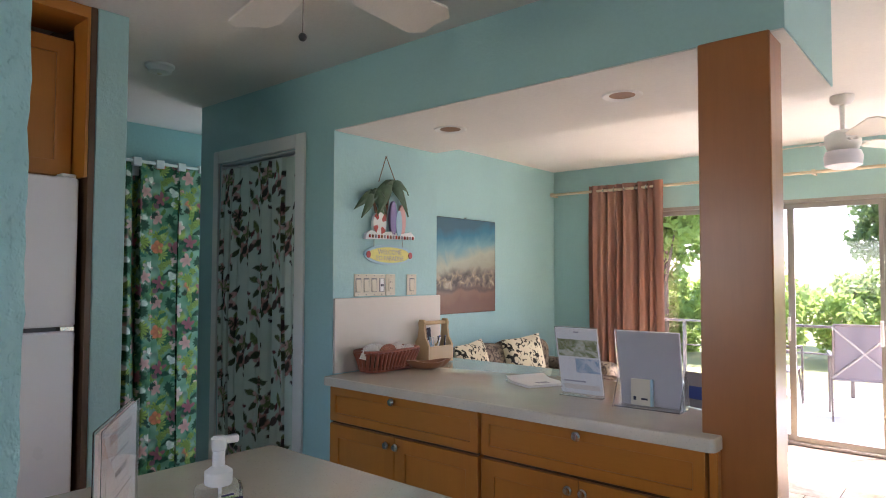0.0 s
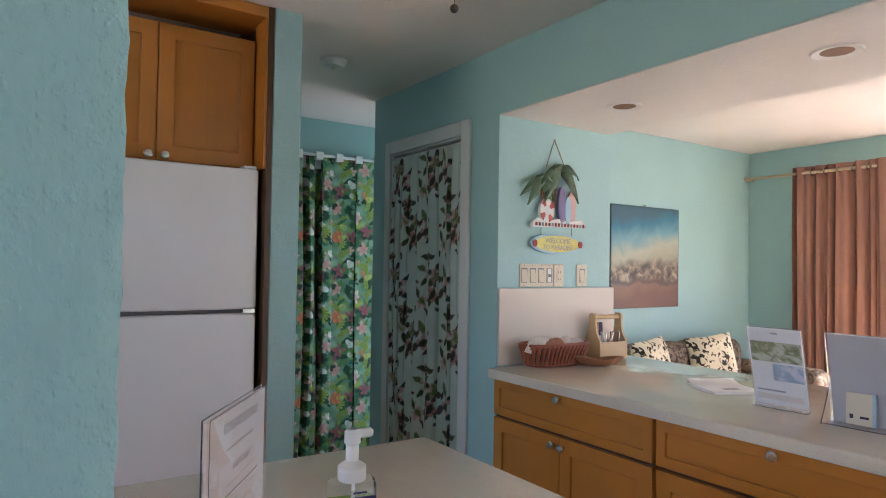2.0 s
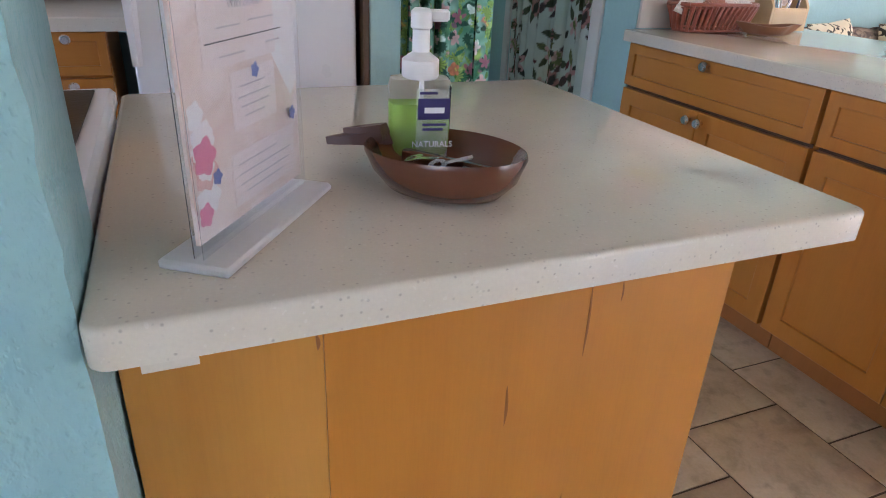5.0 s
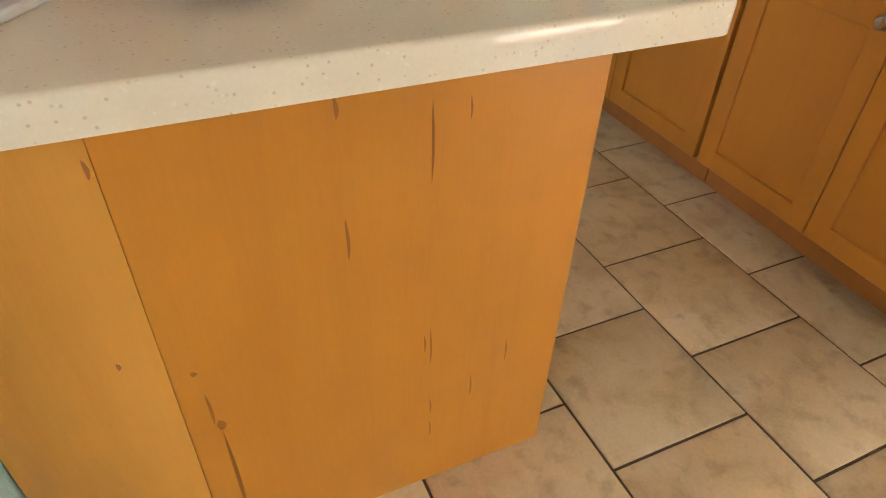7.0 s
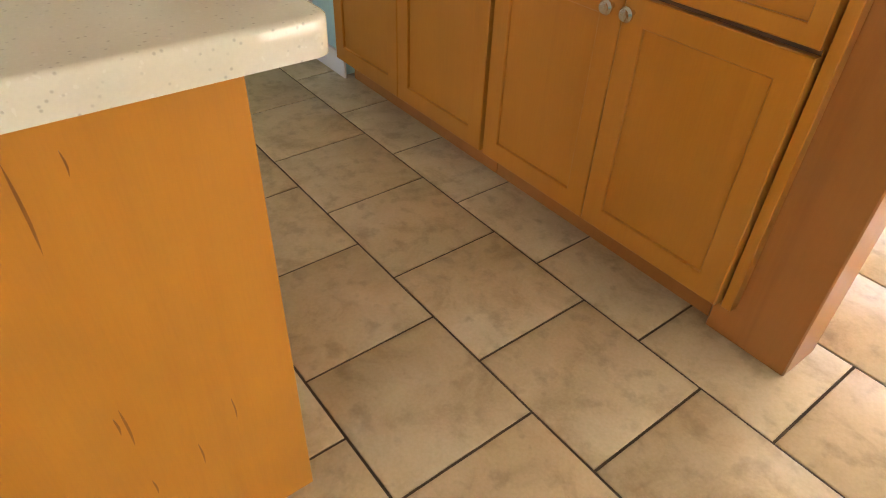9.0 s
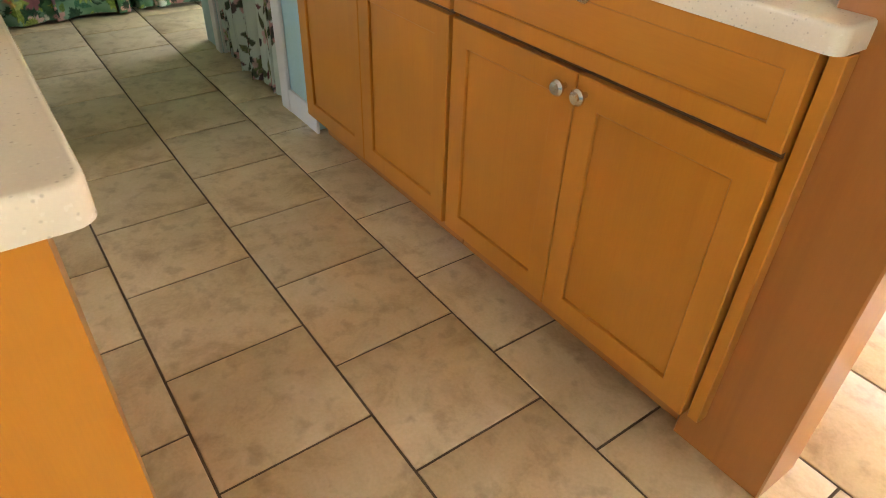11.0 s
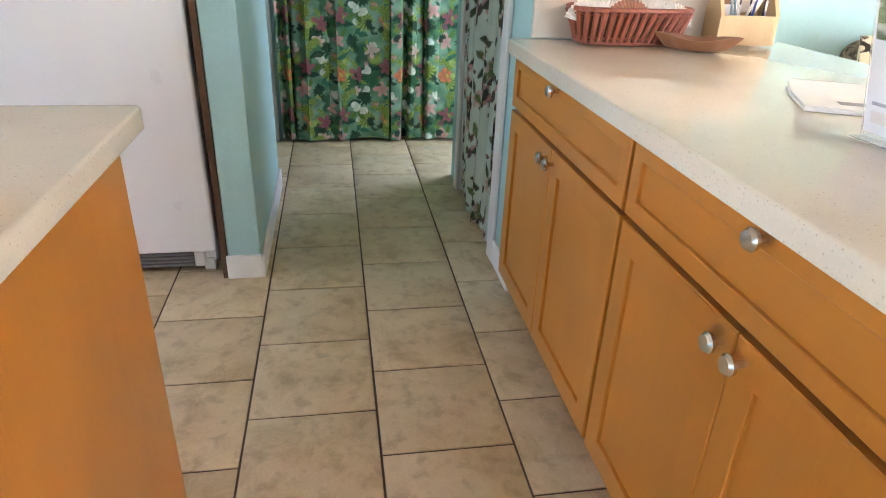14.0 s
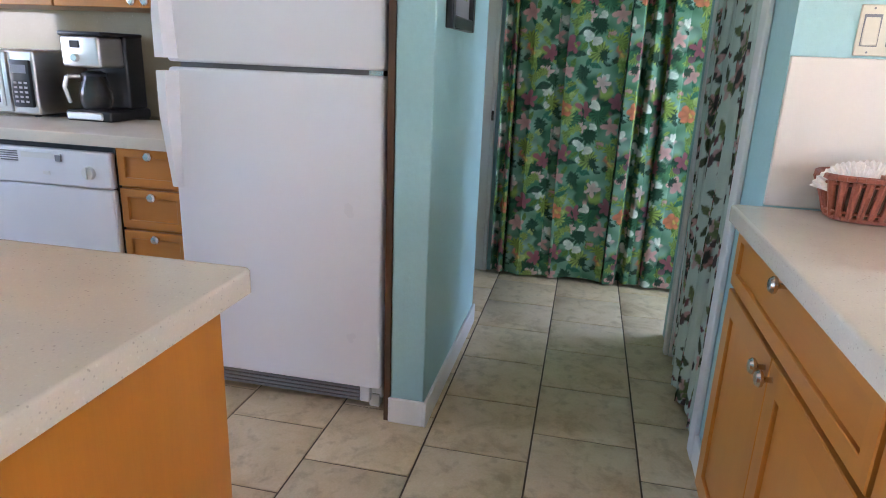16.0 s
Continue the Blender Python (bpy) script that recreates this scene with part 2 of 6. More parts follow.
def box(bm, x0, x1, y0, y1, z0, z1, bevel=0.0, seg=1):
    m = Matrix.LocRotScale(((x0 + x1) / 2, (y0 + y1) / 2, (z0 + z1) / 2), None, (abs(x1 - x0), abs(y1 - y0), abs(z1 - z0)))
    made = bmesh.ops.create_cube(bm, size=1.0, matrix=m)
    if bevel:
        edges = {e for v in made["verts"] for e in v.link_edges}
        bmesh.ops.bevel(bm, geom=list(edges), offset=bevel, segments=seg, affect="EDGES", profile=0.5)
    return bm


def tube(bm, a, b, r0, r1=None, n=14, caps=True):
    a, b = Vector(a), Vector(b)
    r1 = r0 if r1 is None else r1
    m = Matrix.Translation((a + b) / 2) @ (b - a).to_track_quat("Z", "Y").to_matrix().to_4x4()
    bmesh.ops.create_cone(bm, cap_ends=caps, segments=n, radius1=r0, radius2=r1, depth=(b - a).length, matrix=m)
    return bm


def lathe(bm, profile, n=28, m=None, close=False):
    """Turns a profile of (radius, height) about the z axis."""
    m = m or Matrix()
    rings = []
    for r, z in profile:
        if r < 1e-6:
            rings.append([bm.verts.new(m @ Vector((0, 0, z)))])
        else:
            rings.append([bm.verts.new(m @ Vector((r * math.cos(2 * math.pi * i / n), r * math.sin(2 * math.pi * i / n), z))) for i in range(n)])
    for p, q in zip(rings, rings[1:]):
        for i in range(n):
            j = (i + 1) % n
            if len(p) == len(q) == 1:
                continue
            if len(p) == 1:
                bm.faces.new((p[0], q[i], q[j]))
            elif len(q) == 1:
                bm.faces.new((p[j], p[i], q[0]))
            else:
                bm.faces.new((p[i], p[j], q[j], q[i]))
    return bm


def prism(bm, outline, depth, m=None):
    """A flat outline in the xz plane, made solid along y from 0 to depth."""
    m = m or Matrix()
    a = [bm.verts.new(m @ Vector((x, 0, z))) for x, z in outline]
    b = [bm.verts.new(m @ Vector((x, depth, z))) for x, z in outline]
    bm.faces.new(a)
    bm.faces.new(b[::-1])
    for i in range(len(a)):
        j = (i + 1) % len(a)
        bm.faces.new((a[i], b[i], b[j], a[j]))
    bmesh.ops.recalc_face_normals(bm, faces=bm.faces)
    return bm


def smooth_mesh(bm, angle=40):
    for f in bm.faces:
        f.smooth = True
    for e in bm.edges:
        if len(e.link_faces) == 2 and e.calc_face_angle(0.0) > radians(angle):
            e.smooth = False


def mesh_of(name, bm, material, angle=40):
    bmesh.ops.recalc_face_normals(bm, faces=bm.faces)
    smooth_mesh(bm, angle)
    me = bpy.data.meshes.new(name)
    bm.to_mesh(me)
    bm.free()
    me.materials.append(material)
    return me


def thing(name, at, label, category, group="", turn=0.0):
    """An Empty at the thing's base; its parts are given in world metres where turn is 0, else about its own base."""
    ob = new(name)
    ob.empty_display_size = 0.05
    ob.matrix_world = pose(*at, 0, 0, turn)
    ORIGIN[ob] = Vector(at) if not turn else Vector((0, 0, 0))
    return tagged(ob, label, category, group)


def local_thing(name, label, category, at, turn=0.0, group="", tilt=(0, 0)):
    ob = new(name)
    ob.empty_display_size = 0.05
    ob.matrix_world = pose(*at, tilt[0], tilt[1], turn)
    ORIGIN[ob] = Vector((0, 0, 0))
    return tagged(ob, label, category, group)


def part(name, bm, material, parent, label=""):
    o = ORIGIN[parent]
    if o.length:
        bmesh.ops.translate(bm, verts=bm.verts, vec=-o)
    ob = new(name, mesh_of(name, bm, material))
    ob.parent = parent
    ORIGIN[ob] = o
    return tagged(ob, label)


def structure(name, bm, material, label="", category=""):
    ob = new(name, mesh_of(name, bm, material))
    return tagged(ob, label, category, kind="structure")


def boxes(*dims, bevel=0.0):
    bm = bmesh.new()
    for d in dims:
        box(bm, *d, bevel=bevel)
    return bm


def moved(ob, dx, dy=0.0):
    """Slides a whole unit along the floor or worktop."""
    ob.location = ob.location + Vector((dx, dy, 0))


def risen(bm):
    """The old beam is a little out of level."""
    for v in bm.verts:
        if v.co.z < 2.2:
            v.co.z += -0.007 + 0.011 * (v.co.x + 2.16) / 2.0
    return bm


# ---- the rooms ----
CEIL, CEIL_LIVING, TOP = 2.42, 2.49, 0.915
FACE = 2.57          # kitchen face of the wall beside the hall
WINDOW_Y = 6.5

structure("floor", boxes((-5.2, 4.2, -2.4, 6.62, -0.14, -0.004)), M_GROUT, "tiled kitchen floor with dark grout joints", "floor")
structure("ceiling", boxes((-5.2, 4.2, -2.4, 2.57, CEIL, 2.72), (-5.2, -3.42, 2.57, 3.3, CEIL, 2.72), (-3.42, -2.26, 2.67, 3.24, CEIL, 2.72)), M_CEIL,
          "low white painted kitchen ceiling", "ceiling")
structure("ceiling_living", boxes((-3.42, 4.2, 3.33, 6.62, CEIL_LIVING, 2.72), (-0.165, 4.2, 2.57, 3.33, CEIL_LIVING, 2.72)), M_CEIL,
          "white living room ceiling", "ceiling")
structure("beam", risen(boxes((-2.16, -0.165, 2.567, 3.33, 2.11, 2.70))), M_TEAL, "teal painted dropped beam above the serving counter", "beam")
structure("soffit", risen(boxes((-2.156, -0.169, 2.571, 3.326, 2.105, 2.1095))), M_CEIL, "white painted underside of the dropped beam", "soffit")

# near masonry partition, then the fridge partition and the hall walls
def masonry():
    bm = bmesh.new()
    nz = 150
    box(bm, -0.66, -0.485, -2.4, 0.762, -0.02, 2.6)
    bmesh.ops.bisect_plane(bm, geom=bm.verts[:] + bm.edges[:] + bm.faces[:], plane_co=(0, 0.75, 0), plane_no=(0, 1, 0))
    bmesh.ops.bisect_plane(bm, geom=bm.verts[:] + bm.edges[:] + bm.faces[:], plane_co=(0, 0.72, 0), plane_no=(0, 1, 0))
    for k in range(1, nz):
        bmesh.ops.bisect_plane(bm, geom=bm.verts[:] + bm.edges[:] + bm.faces[:], plane_co=(0, 0, 2.6 * k / nz), plane_no=(0, 0, 1))
    for v in bm.verts:
        if v.co.x > -0.50 and v.co.y > 0.758:
            k = noise.noise(Vector((0, 0, v.co.z * 21))) + 0.5 * noise.noise(Vector((3, 0, v.co.z * 60)))
            v.co.y += 0.004 * k
            v.co.x += 0.003 * noise.noise(Vector((9, 0, v.co.z * 33)))
        elif v.co.x > -0.50 and v.co.y > 0.74:
            v.co.x += 0.003 + 0.003 * noise.noise(Vector((5, 0, v.co.z * 30)))
    return bm


wall = structure("wall_partition", masonry(), M_ROUGH, "rough teal painted masonry wall end", "wall")
structure("wall_fridge", boxes((-3.305, -2.336, 1.535, 1.655, -0.02, CEIL + 0.02), bevel=0.004), M_TEAL, "teal painted partition beside the fridge", "wall")


def wall_with_opening(name, axis, at, thick, lo, hi, top, gap, gap_top, label, material=None, gap_bottom=-0.02):
    """A wall along x or y, between lo and hi, with one opening through it."""
    bm = bmesh.new()
    spans = [(lo, gap[0], -0.02, top), (gap[1], hi, -0.02, top), (gap[0], gap[1], gap_top, top)]
    if gap_bottom > 0:
        spans.append((gap[0], gap[1], -0.02, gap_bottom))
    for a, b, z0, z1 in spans:
        if axis == "x":
            box(bm, a, b, at, at + thick, z0, z1)
        else:
            box(bm, at, at + thick, a, b, z0, z1)
    return structure(name, bm, material or M_TEAL, label, "wall")


wall_with_opening("wall_hall_side", "x", FACE, 0.10, -3.42, -2.16, CEIL + 0.02, (-3.19, -2.45), 2.045, "teal wall with a curtained closet doorway")
structure("wall_counter_end", boxes((-2.26, -2.16, 2.67, 3.34, -0.02, 2.6)), M_TEAL, "pale teal wall at the end of the serving counter", "wall")
structure("wall_closet_back", boxes((-3.236, -2.26, 3.24, 3.34, -0.02, 2.7)), M_TEAL, "teal wall between closet and living room", "wall")
structure("wall_living_west", boxes((-3.42, -3.236, 2.67, 6.5, -0.02, 2.7)), M_TEAL, "teal living room wall with a painting", "wall")
wall_with_opening("wall_hall_end", "y", -4.25, 0.12, -2.4, 3.3, CEIL + 0.02, (1.62, 2.92), 2.08, "teal hall end wall with a wide curtained doorway")
structure("wall_closet_inner", boxes((-5.0, -4.25, 1.5, 1.56, -0.02, 2.3), (-5.0, -4.25, 2.98, 3.04, -0.02, 2.3), (-5.06, -5.0, 1.5, 3.04, -0.02, 2.3),
          (-5.0, -4.25, 1.5, 3.04, 2.2, 2.26)), M_TEAL, "plain closet walls behind the curtain", "wall")
wall_with_opening("wall_corridor_window", "x", 3.2, 0.10, -4.13, -3.42, CEIL + 0.02, (-4.09, -3.46), 2.2, "teal corridor end wall with a window", gap_bottom=0.15)
structure("wall_kitchen_back", boxes((-3.31, -3.19, -2.4, 1.535, -0.02, 2.5)), M_TEAL, "teal wall behind the kitchen worktop", "wall")
# three unseen walls; their openings are added to brighten the kitchen
wall_with_opening("wall_south", "x", -2.5, 0.10, -0.66, 4.2, 2.7, (1.5, 3.9), 2.15, "unseen teal dining end wall with a wide opening added for light")
wall_with_opening("wall_kitchen_south", "x", -2.5, 0.10, -4.2, -0.66, 2.7, (-2.7, -0.9), 2.1, "unseen teal kitchen end wall with a window opening added for light", gap_bottom=1.0)
wall_with_opening("wall_east", "y", 4.2, 0.12, -2.5, 6.62, 2.7, (4.1, 6.1), 2.15, "unseen teal dining side wall with a wide opening added for light")
wall_with_opening("wall_window", "x", WINDOW_Y, 0.12, -3.42, 4.2, 2.7, (-2.5, 2.2), 2.035, "teal living room wall with wide sliding doors")

structure("baseboard", boxes((-2.336, -2.324, 1.53, 1.657, 0, 0.095), (-3.306, -2.323, 1.656, 1.668, 0, 0.095), bevel=0.003), M_WHITE, "white painted baseboard", "baseboard")
structure("baseboard_counter", boxes((-2.43, -2.13, 2.556, 2.569, 0, 0.10), bevel=0.003), M_WHITE, "white painted baseboard", "baseboard")
structure("trim_closet", boxes((-3.247, -3.19, 2.552, 2.569, 0, 2.12), (-2.45, -2.375, 2.552, 2.569, 0, 2.12), (-3.19, -2.45, 2.552, 2.569, 2.045, 2.12),
          (-3.192, -3.18, 2.57, 2.66, 0, 2.045), (-2.46, -2.448, 2.57, 2.66, 0, 2.045), (-3.18, -2.46, 2.57, 2.66, 2.035, 2.047), bevel=0.004), M_WHITE,
          "white painted closet door casing", "door casing")
structure("trim_hall", boxes((-4.13, -4.11, 1.50, 1.60, 0, 2.14), (-4.13, -4.11, 2.93, 3.03, 0, 2.14), (-4.13, -4.11, 1.60, 2.93, 2.06, 2.14),
          (-4.125, -4.10, 1.575, 1.60, 0, 2.14), bevel=0.004), M_WHITE, "white painted door casing at the hall end", "door casing")


def post():
    ob = thing("post", (-0.29, 2.63, 0), "tall veneered wooden post at the counter end, coloured as maple in shade", "post")
    part("shaft", boxes((-0.412, -0.204, 2.562, 2.70, 0, 2.116), bevel=0.004), M_MAPLE_SHADED, ob)


post()

# ---- kitchen: cabinets and worktops ----
def slab_worktop(name, x0, x1, y0, y1, label, thick=0.04, radius=0.02, z=TOP):
    bm = bmesh.new()
    box(bm, x0, x1, y0, y1, z - thick, z)
    up = [e for e in bm.edges if abs(e.verts[0].co.z - e.verts[1].co.z) > thick * 0.9]
    bmesh.ops.bevel(bm, geom=up, offset=radius, segments=5, affect="EDGES", profile=0.5)
    rim = [e for e in bm.edges if abs(e.verts[0].co.z - z) < 1e-5 and abs(e.verts[1].co.z - z) < 1e-5]
    bmesh.ops.bevel(bm, geom=rim, offset=0.006, segments=3, affect="EDGES", profile=0.5)
    ob = new(name, mesh_of(name, bm, M_QUARTZ))
    return tagged(ob, label, "worktop")


slab_worktop("worktop", -2.13, -0.352, 2.487, 3.43, "beige polished quartz serving counter on maple cabinets")
slab_worktop("island_worktop", -1.288, -0.459, 0.764, 1.624, "beige polished quartz worktop on the small island", 0.038)


def shaker(bm_frame, bm_panel, lo, hi, z0, z1, face, rail=0.06, out=-1, axis="x"):
    """A frame and its recessed flat panel in a plane of constant y (axis x) or constant x (axis y)."""
    def b(bm, a0, a1, d0, d1, c0, c1, bev):
        if axis == "x":
            box(bm, a0, a1, min(d0, d1), max(d0, d1), c0, c1, bev)
        else:
            box(bm, min(d0, d1), max(d0, d1), a0, a1, c0, c1, bev)
    back = face - out * 0.02
    corners = lambda d, k: [(lo + k, z0 + k), (hi - k, z0 + k), (hi - k, z1 - k), (lo + k, z1 - k)]
    rings = []
    for d, k in ((back, 0.0), (face - out * 0.0025, 0.0), (face, 0.0025), (face, rail - 0.002), (face - out * 0.002, rail), (back, rail)):
        rings.append([bm_frame.verts.new((a, d, z) if axis == "x" else (d, a, z)) for a, z in corners(d, k)])
    for p, q in zip(rings, rings[1:] + rings[:1]):
        for i in range(4):
            j = (i + 1) % 4
            bm_frame.faces.new((p[i], p[j], q[j], q[i]))
    b(bm_panel, lo + rail - 0.004, hi - rail + 0.004, face - out * 0.009, back + out * 0.002, z0 + rail - 0.004, z1 - rail + 0.004, 0.0)


def knob(parent, at, direction):
    bm = bmesh.new()
    q = Vector(direction).to_track_quat("Z", "Y").to_matrix().to_4x4()
    lathe(bm, [(0, 0), (0.006, 0), (0.0055, 0.012), (0.008, 0.016), (0.0165, 0.020), (0.0175, 0.026), (0.013, 0.032), (0, 0.034)], 20, Matrix.Translation(at) @ q)
    return part("knob", bm, M_NICKEL, parent, "round satin nickel knob")


def front(kind, parent, lo, hi, z0, z1, face, knob_at, out=-1, axis="x", rail=0.06):
    f, p = bmesh.new(), bmesh.new()
    shaker(f, p, lo, hi, z0, z1, face, rail, out, axis)
    d = part(kind, f, M_MAPLE, parent)
    part("panel", p, M_MAPLE if kind == "door" else (M_MAPLE_X if axis == "x" else M_MAPLE_Y), d)
    if knob_at is not None:
        a, z = knob_at
        knob(d, (a, face, z) if axis == "x" else (face, a, z), (0, out, 0) if axis == "x" else (out, 0, 0))
    return d


def counter_cabinet(x0, x1, knob_x, pair):
    ob = thing("base_cabinet", ((x0 + x1) / 2, 2.8, 0), "honey maple base cabinet with a drawer over two doors", "cabinet", "cabinets under the serving counter")
    part("body", boxes((x0 + 0.007, x1 - 0.007, 2.537, 3.12, 0.105, 0.869)), M_MAPLE, ob)
    # dark strip painted in for the shade between drawer and doors
    part("reveal", boxes((x0 + 0.008, x1 - 0.008, 2.5335, 2.5365, 0.697, 0.712)), M_DARKWOOD_SHADE, ob, "dark strip coloured as the shade under the drawer")
    # browner wood here carries the shadow under the doors in its colour
    part("toe_kick", boxes((x0, x1, 2.595, 2.615, 0.0, 0.104)), M_MAPLE_SHADED, ob, "recessed toe kick coloured like the brown shadow under the doors")
    front("drawer", ob, x0 + 0.006, x1 - 0.006, 0.711, 0.868, 2.515, (knob_x, 0.850), rail=0.038)
    front("door", ob, x0 + 0.006, pair - 0.0015, 0.107, 0.698, 2.515, (pair - 0.028, 0.664))
    front("door", ob, pair + 0.0015, x1 - 0.006, 0.107, 0.698, 2.515, (pair + 0.028, 0.664))


counter_cabinet(-2.112, -1.230, -1.681, -1.683)
counter_cabinet(-1.226, -0.383, -0.805, -0.809)


def filler():
    ob = thing("filler_strip", (-0.366, 2.55, 0.1), "narrow maple filler strip beside the wooden post", "filler strip")
    part("strip", boxes((-0.382, -0.356, 2.530, 2.561, 0.104, 0.869), bevel=0.002), M_MAPLE, ob)


filler()


def island():
    ob = thing("island_cabinet", (-0.9, 1.2, 0), "honey veneered kitchen island base with scuffed end panel", "cabinet")
    part("body", boxes((-1.240, -0.618, 0.785, 1.566, 0.0, 0.876)), M_MAPLE, ob)
    part("end_panel", boxes((-0.618, -0.600, 0.9755, 1.584, 0.0, 0.876), bevel=0.0006), M_ISLAND, ob, "honey veneer end panel with dark streaks")
    part("end_panel", boxes((-0.618, -0.6005, 0.766, 0.975, 0.0, 0.876), bevel=0.0006), M_PALE_VENEER, ob, "paler honey veneer end strip")
    part("side_panel", boxes((-1.248, -0.619, 1.566, 1.584, 0.0, 0.876), bevel=0.002), M_ISLAND, ob)
    for y, z1, z0, w in ((1.220, 0.811, 0.782, 0.0028), (1.337, 0.788, 0.672, 0.0018), (1.222, 0.650, 0.580, 0.0024), (1.331, 0.398, 0.360, 0.0016), (1.341, 0.410, 0.328, 0.0018),
                         (1.343, 0.240, 0.202, 0.0015), (1.343, 0.180, 0.138, 0.0012), (1.418, 0.268, 0.214, 0.0014), (1.481, 0.330, 0.276, 0.0012), (1.387, 0.784, 0.752, 0.0012),
                         (1.003, 0.461, 0.452, 0.004), (1.010, 0.414, 0.345, 0.0022), (1.018, 0.352, 0.330, 0.006), (1.019, 0.330, 0.080, 0.0030), (0.968, 0.786, 0.763, 0.0024), (0.926, 0.511, 0.499, 0.0026)):
        bm = bmesh.new()
        outline = [(y + w * math.sin(math.pi * k / 8) ** 0.7 + 0.0012 * math.sin(0.5 * k), z0 + (z1 - z0) * k / 8) for k in range(9)]
        outline += [(y - w * math.sin(math.pi * k / 8) ** 0.7 + 0.0012 * math.sin(0.5 * k), z0 + (z1 - z0) * k / 8) for k in range(7, 0, -1)]
        prism(bm, outline, 0.0008, Matrix(((0, 1, 0, -0.6001), (1, 0, 0, 0), (0, 0, 1, 0), (0, 0, 0, 1))))
        part("mineral_streak", bm, M_STREAK, ob, "dark red-brown mineral streak")
    part("tab", boxes((-0.599, -0.464, 0.802, 0.846, 0.866, 0.8765)), M_QUARTZ, ob, "small beige support tab under the worktop")


island()


def splash():
    ob = thing("backsplash", (-2.15, 2.95, TOP), "cream stone backsplash slab behind the counter", "backsplash")
    part("slab", boxes((-2.158, -2.143, 2.571, 3.357, TOP, 1.277), bevel=0.002), M_SPLASH, ob)


splash()


# ---- kitchen: fridge wall ----
def fridge():
    ob = thing("fridge", (-2.6, 1.15, 0), "white two-door refrigerator with freezer on top", "refrigerator")
    y0, y1 = 0.745, 1.492
    part("body", boxes((-3.0, -2.325, y0 + 0.005, y1 - 0.005, 0.03, 1.748), bevel=0.01), M_FRIDGE, ob)
    part("gasket", boxes((-2.326, -2.316, y0 + 0.015, y1 - 0.015, 0.10, 1.738)), M_SEAL, ob, "grey door gasket")
    for z0, z1 in ((1.195, 1.755), (0.10, 1.178)):
        d = part("door", box(bmesh.new(), -2.317, -2.262, y0, y1, z0, z1, 0.012, 4), M_FRIDGE, ob)
        bm = bmesh.new()
        hi, lo = (z1 - 0.012, z1 - 0.40) if z0 < 1 else (z0 + 0.37, z0 + 0.012)
        n = 14
        prev = None
        for i in range(n + 1):
            k = i / n
            z = lo + (hi - lo) * k
            end = k if z0 < 1 else 1 - k
            w = 0.012 + 0.016 * end
            dep = 0.012 + 0.040 * min(1, end * 1.6)
            ring = [bm.verts.new(c) for c in ((-2.262, y0 - 0.004, z), (-2.262 + dep, y0 - 0.006, z), (-2.262 + dep, y0 + w, z), (-2.262, y0 + w + 0.014, z))]
            if prev:
                for a in range(4):
                    bm.faces.new((prev[a], prev[(a + 1) % 4], ring[(a + 1) % 4], ring[a]))
            else:
                bm.faces.new(ring)
            prev = ring
        bm.faces.new(prev[::-1])
        part("handle", bm, M_FRIDGE, d, "long moulded white handle")
    part("hinge_cap", boxes((-2.33, -2.27, y1 - 0.06, y1 - 0.008, 1.755, 1.769), bevel=0.004), M_WHITE, ob)
    part("hinge_cap", boxes((-2.315, -2.27, y1 - 0.05, y1 - 0.004, 1.179, 1.194)), M_NICKEL, ob)
    g = part("grille", boxes((-2.3245, -2.302, y0 + 0.01, y1 - 0.09, 0.028, 0.088)), M_DARKWOOD_SHADE, ob)
    for k in range(4):
        part("grille_slat", boxes((-2.3015, -2.294, y0 + 0.01, y1 - 0.09, 0.03 + k * 0.015, 0.039 + k * 0.015)), M_SEAL, g)
    part("grille_end", boxes((-2.3245, -2.292, y1 - 0.088, y1 - 0.05, 0.028, 0.094), bevel=0.004), M_WHITE, ob)
    part("foot", boxes((-2.355, -2.315, y1 - 0.06, y1 - 0.02, 0.0, 0.05), bevel=0.004), M_WHITE, ob)
    part("foot", boxes((-2.355, -2.315, y0 + 0.02, y0 + 0.06, 0.0, 0.05), bevel=0.004), M_WHITE, ob)
    moved(ob, -0.093)


fridge()


def fridge_cabinet():
    ob = thing("fridge_surround", (-2.7, 1.3, 0), "honey maple cabinet and tall side panel round the fridge", "cabinet")
    # the panel's dark colour stands in for the shadow gap at the fridge
    part("side_panel", boxes((-3.0, -2.333, 1.512, 1.534, 0.0, CEIL - 0.003)), M_DARKWOOD_SHADE, ob, "tall side panel coloured dark like the shadow gap beside the fridge")
    part("inner_panel", boxes((-2.47, -2.337, 1.500, 1.511, 1.76, 2.372)), M_MAPLE, ob)
    part("top_panel", boxes((-2.60, -2.337, 0.74, 1.511, 2.373, CEIL - 0.003)), M_MAPLE_Y, ob)
    part("body", boxes((-3.0, -2.472, 0.74, 1.498, 1.765, 2.30)), M_MAPLE, ob)
    for lo, hi, kn in ((0.745, 1.118, 1.09), (1.122, 1.494, 1.15)):
        front("door", ob, lo, hi, 1.77, 2.305, -2.45, (kn, 1.79), 1, "y")


fridge_cabinet()


